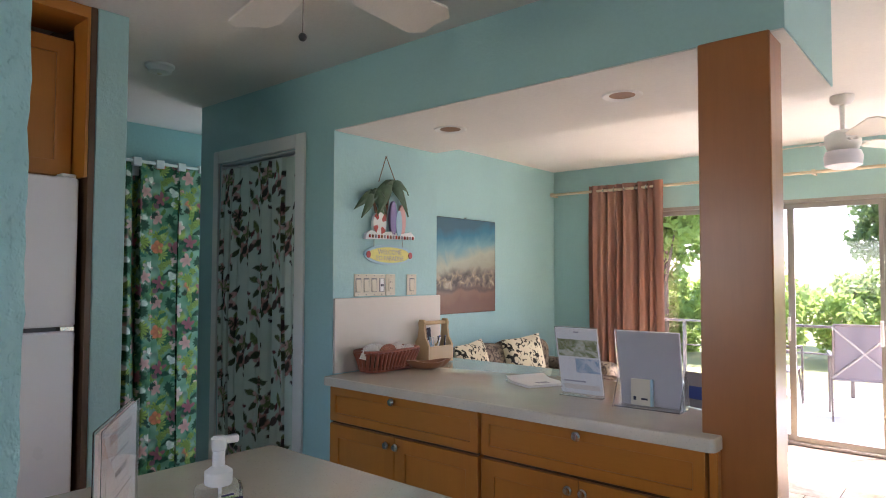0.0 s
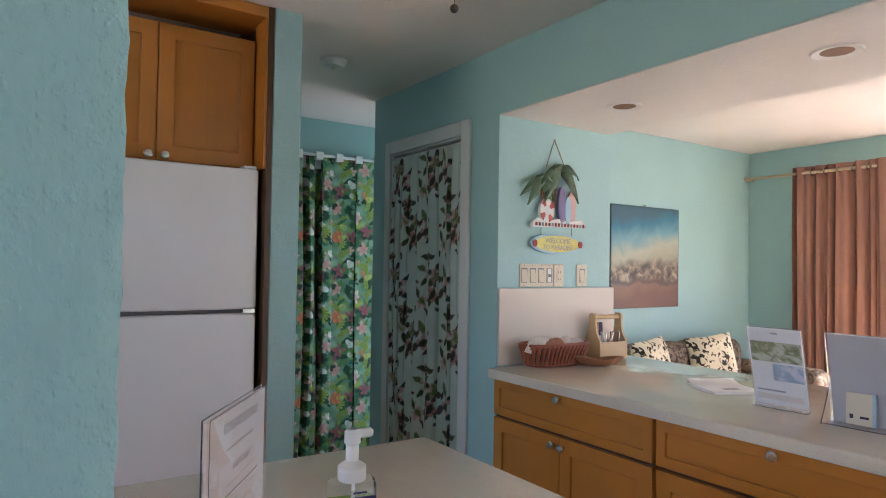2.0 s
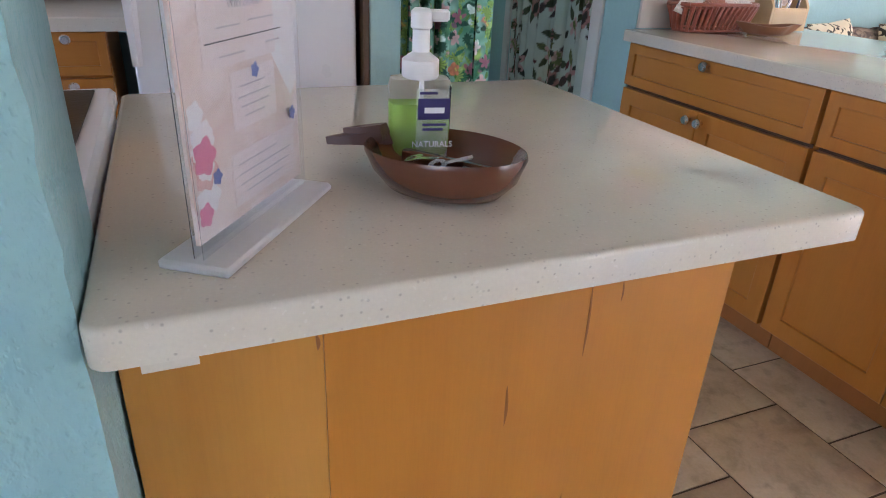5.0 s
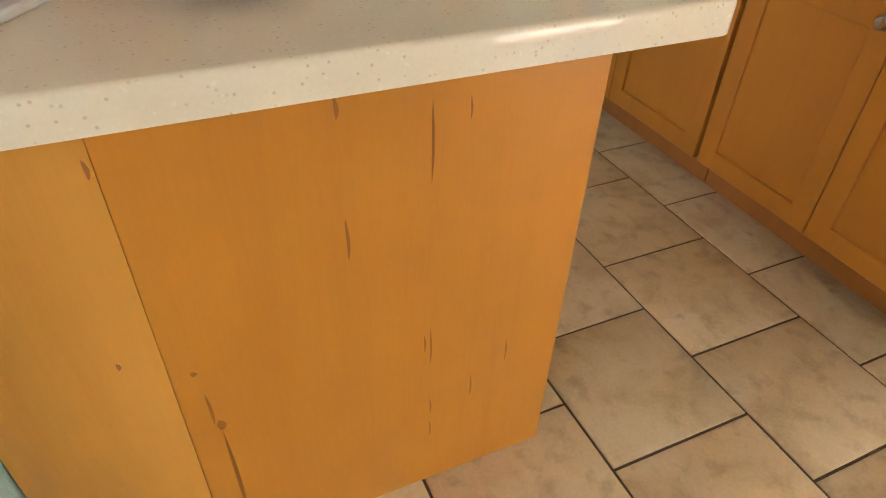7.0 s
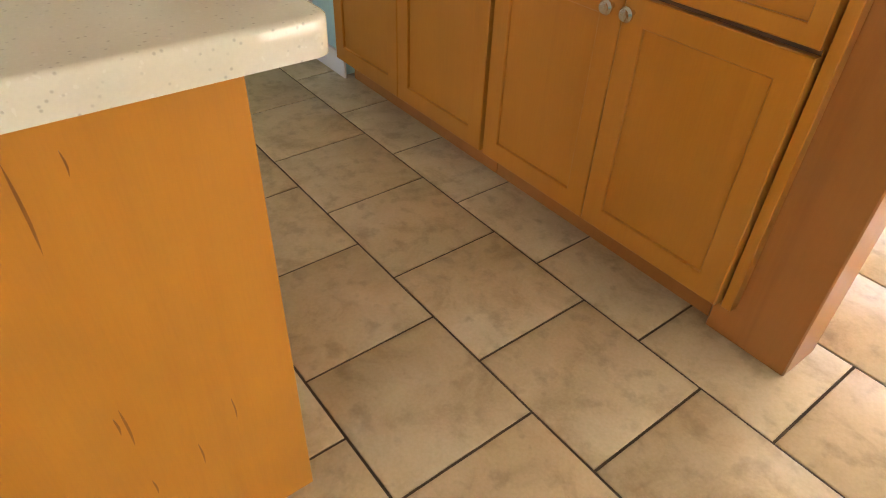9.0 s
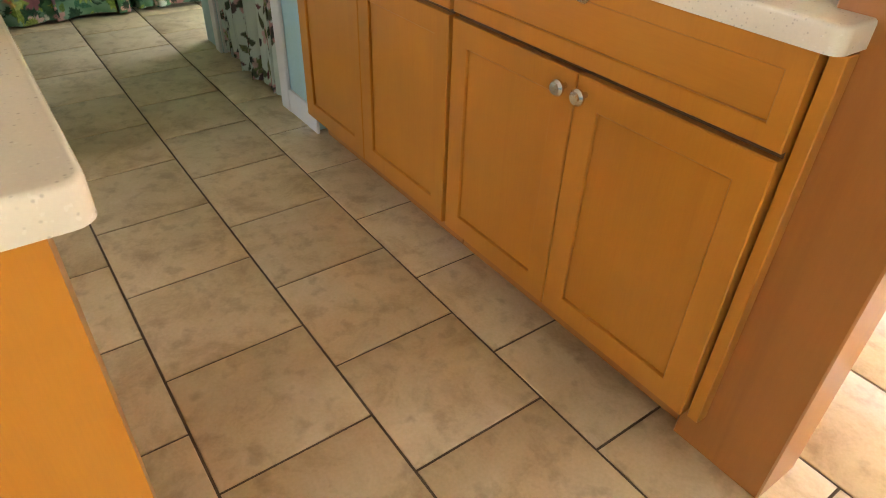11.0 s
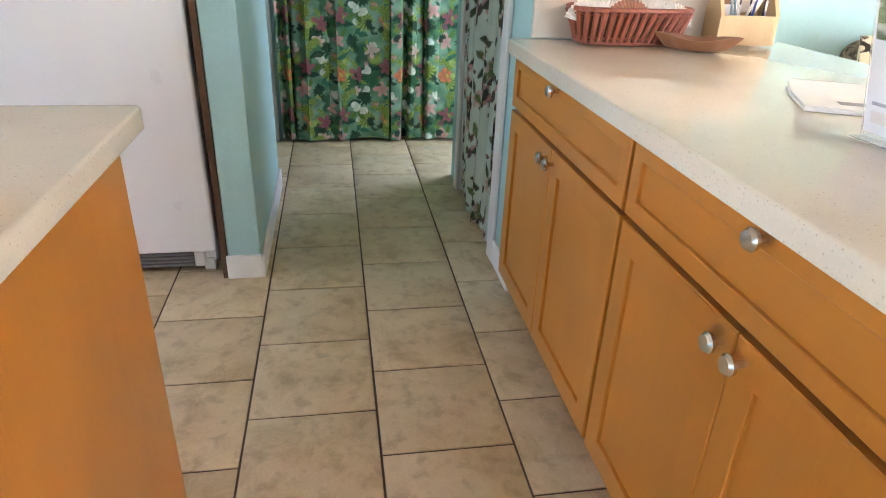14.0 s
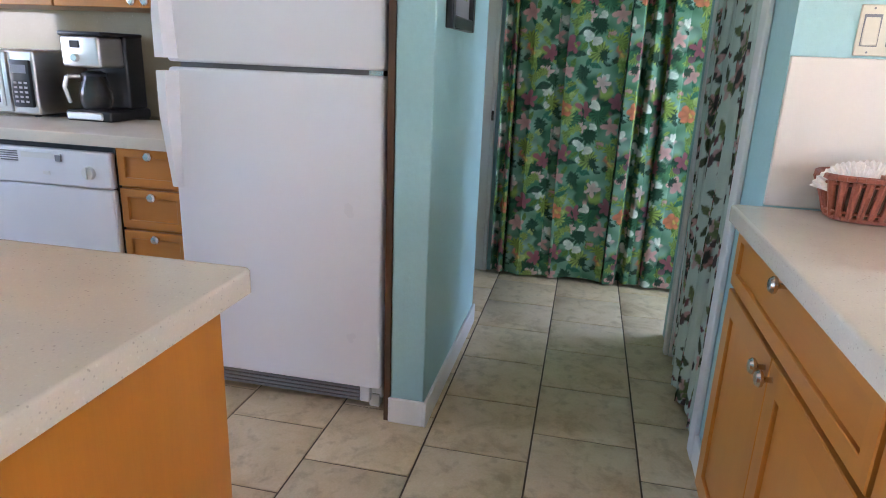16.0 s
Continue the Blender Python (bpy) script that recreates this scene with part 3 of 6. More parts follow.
def drawer_unit():
    ob = thing("drawer_cabinet", (-2.6, 0.64, 0), "honey maple drawer cabinet between dishwasher and fridge", "cabinet")
    part("body", boxes((-2.98, -2.362, 0.50, 0.778, 0.10, 0.869)), M_MAPLE, ob)
    part("toe_kick", boxes((-2.44, -2.42, 0.50, 0.778, 0.0, 0.099)), M_DARKWOOD_SHADE, ob)
    for z0, z1 in ((0.725, 0.868), (0.560, 0.714), (0.375, 0.549), (0.11, 0.364)):
        front("drawer", ob, 0.504, 0.776, z0, z1, -2.342, (0.655, z1 - 0.022), 1, "y", 0.032)
    moved(ob, -0.16, -0.112)


drawer_unit()


def dishwasher():
    ob = thing("dishwasher", (-2.65, 0.19, 0), "white built-in dishwasher under the worktop", "dishwasher")
    part("body", boxes((-2.98, -2.37, -0.10, 0.492, 0.02, 0.862)), M_BLACK, ob)
    part("door", boxes((-2.37, -2.338, -0.10, 0.492, 0.10, 0.70), bevel=0.006), M_FRIDGE, ob)
    c = part("control_panel", boxes((-2.37, -2.334, -0.10, 0.492, 0.705, 0.845), bevel=0.006), M_FRIDGE, ob)
    bm = bmesh.new()
    tube(bm, (-2.334, 0.40, 0.765), (-2.318, 0.40, 0.765), 0.026, 0.024, 24)
    box(bm, -2.318, -2.31, 0.396, 0.404, 0.742, 0.788, 0.002)
    part("dial", bm, M_WHITE, c, "round white dial")
    part("handle", boxes((-2.336, -2.329, 0.10, 0.28, 0.808, 0.828)), M_WHITE, c)
    part("latch", boxes((-2.336, -2.328, 0.255, 0.28, 0.800, 0.824)), M_SEAL, c)
    part("button", boxes((-2.336, -2.330, 0.19, 0.22, 0.745, 0.758)), M_WHITE, c)
    for k in range(5):
        part("vent_slat", boxes((-2.336, -2.331, 0.0, 0.08, 0.79 + 0.009 * k, 0.794 + 0.009 * k)), M_SEAL, c)
    moved(ob, -0.16, -0.125)


dishwasher()
slab_worktop("back_worktop", -3.18, -2.492, -1.73, 0.735, "beige quartz worktop beside the fridge", 0.045, 0.004)


def back_splash():
    ob = thing("backsplash", (-3.18, -0.4, TOP), "taupe stone backsplash behind the coffee maker", "backsplash")
    part("slab", boxes((-3.19, -3.172, -1.73, 0.79, TOP, 1.40)), M_TAUPE, ob)


back_splash()


def upper_cabinets():
    for y0, y1 in ((-1.6, -0.86), (-0.855, -0.115), (-0.11, 0.73)):
        ob = thing("wall_cabinet", (-2.85, (y0 + y1) / 2, 1.39), "honey maple wall cabinet above the worktop", "cabinet", "wall cabinets over the back worktop")
        part("body", boxes((-3.02, -2.70, y0, y1, 1.385, 2.28)), M_MAPLE, ob)
        mid = (y0 + y1) / 2
        front("door", ob, y0 + 0.002, mid - 0.002, 1.385, 2.28, -2.68, (mid - 0.03, 1.41), 1, "y")
        front("door", ob, mid + 0.002, y1 - 0.002, 1.385, 2.28, -2.68, (mid + 0.03, 1.41), 1, "y")
        moved(ob, -0.16)


upper_cabinets()


def base_row():
    ob = thing("sink_cabinet", (-2.65, -0.85, 0), "honey maple base cabinet under the back worktop", "cabinet")
    part("body", boxes((-2.98, -2.362, -1.6, -0.105, 0.10, 0.869)), M_MAPLE, ob)
    for a in (-1.595, -1.1, -0.6):
        front("door", ob, a, a + 0.49, 0.107, 0.868, -2.342, (a + 0.45, 0.82), 1, "y")
    moved(ob, -0.16, -0.125)


base_row()


def stove():
    ob = thing("stove", (-0.88, 0.43, 0), "white electric range with a dark cooktop", "stove")
    part("body", boxes((-1.23, -0.67, 0.02, 0.755, 0.0, 0.90), bevel=0.006), M_FRIDGE, ob)
    part("rim", boxes((-1.25, -0.665, 0.012, 0.760, 0.90, 0.935), bevel=0.008), M_FRIDGE, ob, "raised white enamel rim")
    part("cooktop", boxes((-1.22, -0.69, 0.05, 0.73, 0.934, 0.938)), M_BLACK, ob, "black glass cooktop")


stove()


# ---- printed curtains ----
def hashed(i, j, k):
    return (np.sin(i * 127.1 + j * 311.7 + k * 74.7) * 43758.5453) % 1.0


def motif(kind, u, v, r, ang):
    """Cover of one printed motif over the cloth, 0 to 1, and its inner shade."""
    c, s = math.cos(ang), math.sin(ang)
    x, y = (u * c + v * s) / r, (-u * s + v * c) / r
    d, a = np.hypot(x, y), np.arctan2(y, x)
    if kind == "flower":
        edge = 0.72 + 0.28 * np.abs(np.cos(2.5 * a))
        return np.clip((edge - d) * 14, 0, 1), 0.75 + 0.45 * d * np.abs(np.cos(2.5 * a + 0.3))
    if kind == "lily":
        edge = 0.4 + 0.6 * np.abs(np.cos(2.5 * a)) ** 1.3 * (0.75 + 0.25 * np.cos(a))
        return np.clip((edge - d) * 14, 0, 1), 0.75 + 0.4 * d
    if kind == "leaf":
        edge = 0.42 * (1 - x * x) * np.where(x > 0, 1 - 0.3 * x, 1)
        return np.clip((edge - np.abs(y)) * 16, 0, 1) * (np.abs(x) < 1), 0.7 + 0.5 * (np.abs(y) > 0.05) * (0.6 + 0.4 * np.cos(x * 14))
    if kind == "fan":
        edge = 0.8 + 0.12 * np.cos(13 * a) * (d > 0.5) - 0.35 * (np.abs(a) > 2.6)
        return np.clip((edge - d) * 9, 0, 1), 0.72 + 0.42 * np.cos(13 * a) * np.clip(d * 1.6, 0, 1)
    if kind == "blot":
        edge = 0.72 + 0.14 * np.cos(3 * a + 1.0) + 0.10 * np.cos(5 * a)
        return np.clip((edge - d) * 3.5, 0, 1), 0.85 + 0.25 * np.cos(x * 5 + 2 * y)
    if kind == "palm":
        edge = 0.25 + 0.75 * np.abs(np.cos(4.5 * a)) * (a > -2.4) * (a < 2.4)
        return np.clip((edge - d) * 12, 0, 1), 0.7 + 0.5 * d
    if kind == "monstera":
        edge = 0.95 - 0.35 * (np.cos(7 * a) > 0.72) * (d > 0.4)
        return np.clip((edge - d) * 14, 0, 1), 0.8 + 0.35 * np.cos(a * 7)
    if kind == "heart":
        edge = 0.55 + 0.38 * np.cos(a) + 0.10 * np.cos(3 * a)
        return np.clip((edge - d) * 12, 0, 1), 0.72 + 0.45 * np.clip(d * 1.2, 0, 1) * (0.75 + 0.25 * np.cos(9 * a))
    edge = 0.9
    return np.clip((edge - d) * 14, 0, 1), 0.8 + 0.3 * d


def print_cloth(u, v, motifs, ground, pu, pv, seed):
    """Colours of a repeating hand-painted print at the cloth's own coordinates in metres."""
    col = np.empty((*u.shape, 3))
    wash = 0.5 + 0.5 * np.sin(u * 23 + 2 * np.sin(v * 17)) * np.cos(v * 29 + seed)
    for k in range(3):
        col[..., k] = ground[0][k] * (1 - wash) + ground[1][k] * wash
    wob_u = u + 0.004 * np.sin(v * 60 + seed) + 0.003 * np.sin(u * 90)
    wob_v = v + 0.004 * np.sin(u * 70 + 1.3 * seed)
    for kind, mu, mv, r, ang, c in motifs:
        du = (wob_u / pu - mu + 0.5) % 1.0 - 0.5
        dv = (wob_v / pv - mv + 0.5) % 1.0 - 0.5
        cover, shade = motif(kind, du * pu, dv * pv, r, ang)
        cover = (cover * 0.96)[..., None]
        col = col * (1 - cover) + np.clip(shade, 0.3, 1.4)[..., None] * np.array(c) * cover
    return np.clip(col, 0, 1)


def curtain_mesh(name, width, height, fullness, folds, depth, motifs, ground, pu, pv, seed, du=0.007, dv=0.008, material=None, ripple=0.35, slots=()):
    """A hanging cloth in its own xz plane: gathered folds that open out downwards, a wavy hem; y is towards the room."""
    nx, nz = int(width * fullness / du), int(height / dv)
    s = np.linspace(0, 1, nx + 1)
    z = np.linspace(0, 1, nz + 1)
    S, Z = np.meshgrid(s, z)
    rng = np.random.RandomState(seed)
    ph = rng.uniform(0, 6.28, 6)
    warp = s + 0.035 * np.sin(2 * np.pi * s * 2.3 + ph[0]) + 0.02 * np.sin(2 * np.pi * s * 5.1 + ph[1])
    warp = (warp - warp[0]) / (warp[-1] - warp[0])
    W = np.tile(warp, (nz + 1, 1))
    amp = depth * (0.45 + 0.55 * np.abs(np.sin(np.pi * W * 1.7 + ph[2])))
    fold = np.sin(2 * np.pi * folds * W + 0.5 * np.sin(3 * Z + ph[3]))
    Y = amp * np.sign(fold) * np.abs(fold) ** 0.75 * (0.75 + 0.25 * (1 - Z)) + 0.012 * np.sin(5 * Z + 6 * S + ph[4])
    X = width * (S + 0.25 / folds * ripple * np.sin(4 * np.pi * folds * W))
    for at, half, back in slots:
        Y = Y + back * np.exp(-(((width * S - at - 0.008 * np.sin(3 * Z + 9 * at)) / half) ** 4))
    H = height * Z + (1 - Z) ** 6 * 0.006 * np.sin(2 * np.pi * folds * W + ph[5])
    verts = np.stack([X, Y, H], -1).reshape(-1, 3)
    a = np.arange((nx + 1) * (nz + 1)).reshape(nz + 1, nx + 1)
    faces = np.stack([a[:-1, :-1], a[:-1, 1:], a[1:, 1:], a[1:, :-1]], -1).reshape(-1, 4)
    me = bpy.data.meshes.new(name)
    me.from_pydata(verts.tolist(), [], faces.tolist())
    me.polygons.foreach_set("use_smooth", [True] * len(me.polygons))
    if motifs is not None:
        arc = np.concatenate([[0], np.cumsum(np.hypot(np.diff(X[0]), np.diff(Y[0])))])
        col = print_cloth(np.tile(arc, (nz + 1, 1)), H, motifs, ground, pu, pv, seed)
        layer = me.color_attributes.new("print", "FLOAT_COLOR", "POINT")
        rgba = np.concatenate([col, np.ones((*col.shape[:2], 1))], -1).reshape(-1)
        layer.data.foreach_set("color", rgba.astype(np.float32))
    me.materials.append(material or M_PRINT)
    return me


def half_drop(motifs):
    """The same motifs again, moved by half a repeat both ways."""
    return [m for k in (0.0, 0.5) for m in [(q[0], (q[1] + k) % 1, (q[2] + k) % 1, *q[3:]) for q in motifs]]


def scatter_motifs(kinds, pu, pv, seed):
    rng = random.Random(seed)
    out = []
    for kind, count, r0, r1, cols in kinds:
        for i in range(count):
            out.append((kind, rng.random(), rng.random(), rng.uniform(r0, r1), rng.uniform(0, 6.28), cols[i % len(cols)]))
    return out


JUNGLE = half_drop(scatter_motifs([
    ("blot", 10, 0.06, 0.10, [(0.24, 0.38, 0.28), (0.06, 0.18, 0.07), (0.30, 0.38, 0.07), (0.025, 0.11, 0.05)]),
    ("fan", 10, 0.045, 0.07, [(0.012, 0.075, 0.03), (0.30, 0.40, 0.06), (0.04, 0.17, 0.07), (0.34, 0.44, 0.10), (0.016, 0.10, 0.04)]),
    ("leaf", 16, 0.03, 0.055, [(0.012, 0.06, 0.03), (0.22, 0.32, 0.06), (0.03, 0.16, 0.09), (0.10, 0.20, 0.03)]),
    ("fan", 5, 0.03, 0.042, [(0.26, 0.36, 0.07), (0.010, 0.06, 0.03)]),
    ("heart", 9, 0.030, 0.046, [(0.74, 0.77, 0.66), (0.42, 0.50, 0.15), (0.80, 0.78, 0.66)]),
    ("lily", 6, 0.046, 0.062, [(0.70, 0.34, 0.30), (0.76, 0.50, 0.44), (0.36, 0.10, 0.12)]),
    ("heart", 3, 0.024, 0.034, [(0.62, 0.30, 0.27), (0.22, 0.10, 0.12), (0.64, 0.66, 0.56)]),
    ("flower", 1, 0.046, 0.052, [(0.74, 0.20, 0.09)]),
    ("fan", 5, 0.026, 0.04, [(0.012, 0.06, 0.025), (0.30, 0.40, 0.07)]),
    ("leaf", 10, 0.018, 0.032, [(0.010, 0.05, 0.025), (0.26, 0.36, 0.06)]),
], 0.57, 0.62, 14))
JUNGLE += [("blot", (q[1] + 0.03) % 1, q[2], 0.022, 0.4, (0.70, 0.42, 0.10)) for q in JUNGLE if q[0] == "flower"]
def sprays(flowers, count, seed):
    """Dark leaf sprays gathered round each flower."""
    rng = random.Random(seed)
    out = []
    for kind, u, v, r, ang, col in flowers:
        for k in range(count):
            a = ang + 6.28 * k / count + rng.uniform(-0.3, 0.3)
            d = rng.uniform(0.9, 1.5) * r
            out.append(("leaf", (u + d * math.cos(a) / 0.56) % 1, (v + d * math.sin(a) / 0.62) % 1, rng.uniform(0.034, 0.056), a + rng.uniform(-0.4, 0.4),
                        rng.choice([(0.06, 0.07, 0.025), (0.16, 0.19, 0.06), (0.035, 0.033, 0.025), (0.13, 0.15, 0.05), (0.09, 0.04, 0.04)])))
        out.append((kind, u, v, r, ang, col))
    return out


GARDEN = half_drop(sprays(scatter_motifs([
    ("lily", 3, 0.052, 0.070, [(0.68, 0.44, 0.41), (0.60, 0.33, 0.31)]),
    ("flower", 3, 0.036, 0.050, [(0.52, 0.24, 0.21), (0.58, 0.38, 0.33)]),
], 0.56, 0.62, 9), 4, 4) + scatter_motifs([
    ("leaf", 4, 0.030, 0.050, [(0.14, 0.19, 0.05), (0.05, 0.06, 0.03), (0.25, 0.30, 0.10), (0.04, 0.035, 0.03)]),
    ("palm", 2, 0.040, 0.052, [(0.16, 0.20, 0.07), (0.06, 0.06, 0.03)]),
    ("leaf", 5, 0.022, 0.036, [(0.06, 0.03, 0.03), (0.18, 0.04, 0.05)]),
], 0.56, 0.62, 9))


def hall_curtain():
    ob = local_thing("curtain", "jungle-print curtain of green leaves and pink flowers, hanging to the floor", "curtain", (-4.06, 1.630, 0.018), 90)
    me = curtain_mesh("cloth", 1.34, 2.13, 1.75, 5.3, 0.017, JUNGLE, ((0.06, 0.19, 0.09), (0.24, 0.40, 0.28)), 0.54, 0.58, 3, 0.0045, 0.0055,
                      slots=((0.012, 0.012, 0.06), (0.078, 0.013, 0.08), (0.648, 0.013, 0.085), (0.748, 0.012, 0.08), (0.862, 0.022, 0.085), (1.12, 0.007, 0.03)))
    c = new("cloth", me)
    c.parent = ob
    ORIGIN[c] = Vector((0, 0, 0))
    for k in range(9):
        bm = bmesh.new()
        box(bm, 0.03 + k * 0.155, 0.085 + k * 0.155, -0.02, 0.02, 2.10, 2.155, 0.003)
        part("tab", bm, M_WHITE, ob)
    rod = thing("curtain_rod", (-4.06, 2.27, 2.15), "white curtain rod at the hall end", "curtain rod")
    part("rod", tube(bmesh.new(), (-4.06, 1.56, 2.15), (-4.06, 3.02, 2.15), 0.011), M_WHITE, rod)
    for y in (1.57, 3.0):
        part("bracket", boxes((-4.13, -4.05, y - 0.008, y + 0.008, 2.13, 2.17)), M_WHITE, rod)


hall_curtain()


def closet_curtain():
    ob = local_thing("curtain", "pale aqua curtain printed with pink flowers and dark leaves", "curtain", (-3.175, 2.572, 0.015), 0)
    me = curtain_mesh("cloth", 0.71, 1.995, 1.45, 4.6, 0.016, GARDEN, ((0.66, 0.73, 0.65), (0.57, 0.67, 0.60)), 0.56, 0.62, 8, 0.005, 0.006,
                      slots=((0.02, 0.010, 0.03), (0.105, 0.009, 0.06), (0.47, 0.010, 0.02), (0.63, 0.008, 0.025)))
    c = new("cloth", me)
    c.parent = ob
    ORIGIN[c] = Vector((0, 0, 0))
    rod = thing("curtain_rod", (-2.82, 2.6, 2.02), "thin tension rod in the closet doorway", "curtain rod")
    part("rod", tube(bmesh.new(), (-3.18, 2.60, 2.02), (-2.46, 2.60, 2.02), 0.008), M_WHITE, rod)


closet_curtain()

# ---- lettering ----
def letters(words, size, material, parent, m, name="lettering", depth=0.0004, align="CENTER"):
    """Words in the built-in font as a mesh; m places them, reading along its x with its y up."""
    cu = bpy.data.curves.new(name, "FONT")
    cu.body, cu.size, cu.align_x, cu.extrude = words, size, align, depth
    tmp = bpy.data.objects.new(name, cu)
    me = bpy.data.meshes.new_from_object(tmp)
    bpy.data.objects.remove(tmp)
    me.transform(m)
    me.transform(Matrix.Translation(-ORIGIN[parent]))
    me.materials.clear()
    me.materials.append(material)
    ob = new(name, me)
    ob.parent = parent
    ORIGIN[ob] = ORIGIN[parent]
    return ob


M_INK = plain("dark_ink", (0.03, 0.03, 0.05), 0.6)
M_GREY_INK = plain("grey_ink", (0.34, 0.33, 0.37), 0.6)
M_PALE_INK = plain("pale_ink", (0.52, 0.48, 0.50), 0.6)
M_BLUE_INK = plain("blue_ink", (0.05, 0.10, 0.42), 0.5)
M_PAPER = plain("white_paper", (0.80, 0.79, 0.78), 0.7, var=0.02)
M_CREAM = plain("cream_card", (0.74, 0.66, 0.60), 0.65, var=0.05)
M_IVORY = plain("ivory_plastic", (0.66, 0.60, 0.47), 0.35, var=0.03)
M_PALMGREEN = plain("painted_palm_green", (0.06, 0.12, 0.06), 0.45, var=0.25, scale=30)
M_TRUNKBROWN = plain("painted_trunk_brown", (0.22, 0.11, 0.05), 0.55, var=0.2, scale=40)
M_RED = plain("painted_red", (0.42, 0.05, 0.04), 0.45, var=0.12)
M_YELLOW = plain("painted_yellow", (0.72, 0.66, 0.20), 0.5, var=0.12, scale=25)
M_SKYBLUE = plain("painted_pale_blue", (0.36, 0.56, 0.66), 0.4, var=0.1)
M_PINK = plain("painted_pink", (0.74, 0.42, 0.38), 0.45, var=0.12)
M_PURPLE = plain("painted_purple", (0.26, 0.20, 0.42), 0.4, var=0.12)
M_WICKER = plain("red_brown_wicker", (0.31, 0.085, 0.045), 0.42, var=0.25, scale=60, fine=260, bump=0.06)
M_SHELL = plain("sea_shell", (0.82, 0.77, 0.71), 0.4, var=0.12, scale=30, bump=0.03)
M_SHELL_RED = plain("rusty_sea_shell", (0.46, 0.20, 0.12), 0.4, var=0.3, scale=50, bump=0.03)
M_PINE = timber("pale_pine", (0.62, 0.43, 0.22), (0.45, 0.28, 0.12), "z", 0.5)
M_WALNUT = timber("dark_carved_wood", (0.135, 0.042, 0.017), (0.06, 0.018, 0.008), "x", 0.22, 1.4, 0.5)
M_WALNUT_LEAF = timber("dark_carved_leaf", (0.085, 0.027, 0.013), (0.045, 0.014, 0.007), "x", 0.6, 1.0, 0.0)
M_TEAK = timber("brown_carved_wood", (0.30, 0.13, 0.06), (0.18, 0.07, 0.03), "y", 0.35)
M_BAMBOO = plain("fan_blade_white", (0.70, 0.66, 0.58), 0.5, var=0.04)
M_BRASS = plain("dark_bronze", (0.08, 0.06, 0.05), 0.4, 0.6)
M_CHAIN = plain("pull_chain", (0.25, 0.20, 0.16), 0.4, 0.8)
M_FROST = plain("frosted_lamp_glass", (0.70, 0.68, 0.76), 0.35, var=0.02)
M_SMOKEGLASS = glass("dark_carafe_glass", (0.25, 0.22, 0.2), 0.02)
M_GEL = glass("green_soap", (0.50, 0.80, 0.16), 0.25, 1.1, 0.55)
M_BOTTLE = glass("clear_bottle_plastic", (0.97, 0.99, 0.98), 0.05, 1.1, 0.97)
M_LABEL_DARK = plain("label_violet", (0.03, 0.02, 0.11), 0.5)
M_SOFA = plain("brown_leaf_upholstery", (0.13, 0.10, 0.075), 0.9, var=0.35, scale=28, fine=300)
M_SLING = plain("grey_sling_mesh", (0.17, 0.15, 0.17), 0.8, var=0.08, fine=600, bump=0.05)
M_BRONZE_TUBE = plain("bronze_painted_tube", (0.16, 0.13, 0.11), 0.4, 0.3)
M_PATIO = plain("pale_patio_concrete", (0.55, 0.53, 0.50), 0.85, var=0.06, scale=3, fine=150)
M_GRASS = plain("dry_grass_ground", (0.26, 0.27, 0.10), 0.95, var=0.3, scale=0.6, fine=40)
M_LEAF = plain("broad_leaf_green", (0.17, 0.27, 0.06), 0.5, var=0.35, scale=2.5, fine=30)
M_LEAF_DARK = plain("dark_tree_leaf", (0.10, 0.16, 0.06), 0.5, var=0.35, scale=2.5, fine=30)
M_BARK = plain("grey_brown_bark", (0.16, 0.12, 0.09), 0.9, var=0.25, scale=12, fine=60, bump=0.08)


def two_tone(name, a, b, scale, lo, hi, rough=0.9, distort=2.0):
    """Cloth with a bold irregular print of two colours."""
    m, nt, bs = principled(name)
    n = node(nt, "ShaderNodeTexNoise", [("Vector", coords(nt))], Scale=scale, Detail=2.0, Distortion=distort)
    nt.links.new(ramp(nt, n.outputs[0], [(lo, a), (hi, b)]), bs.inputs["Base Color"])
    bs.inputs["Roughness"].default_value = rough
    return m


M_CUSHION = two_tone("black_and_cream_palm_print", (0.03, 0.028, 0.02), (0.70, 0.62, 0.44), 13.0, 0.42, 0.46)
M_SOFA_PRINT = two_tone("brown_leaf_print", (0.07, 0.05, 0.04), (0.26, 0.20, 0.14), 16.0, 0.40, 0.56)


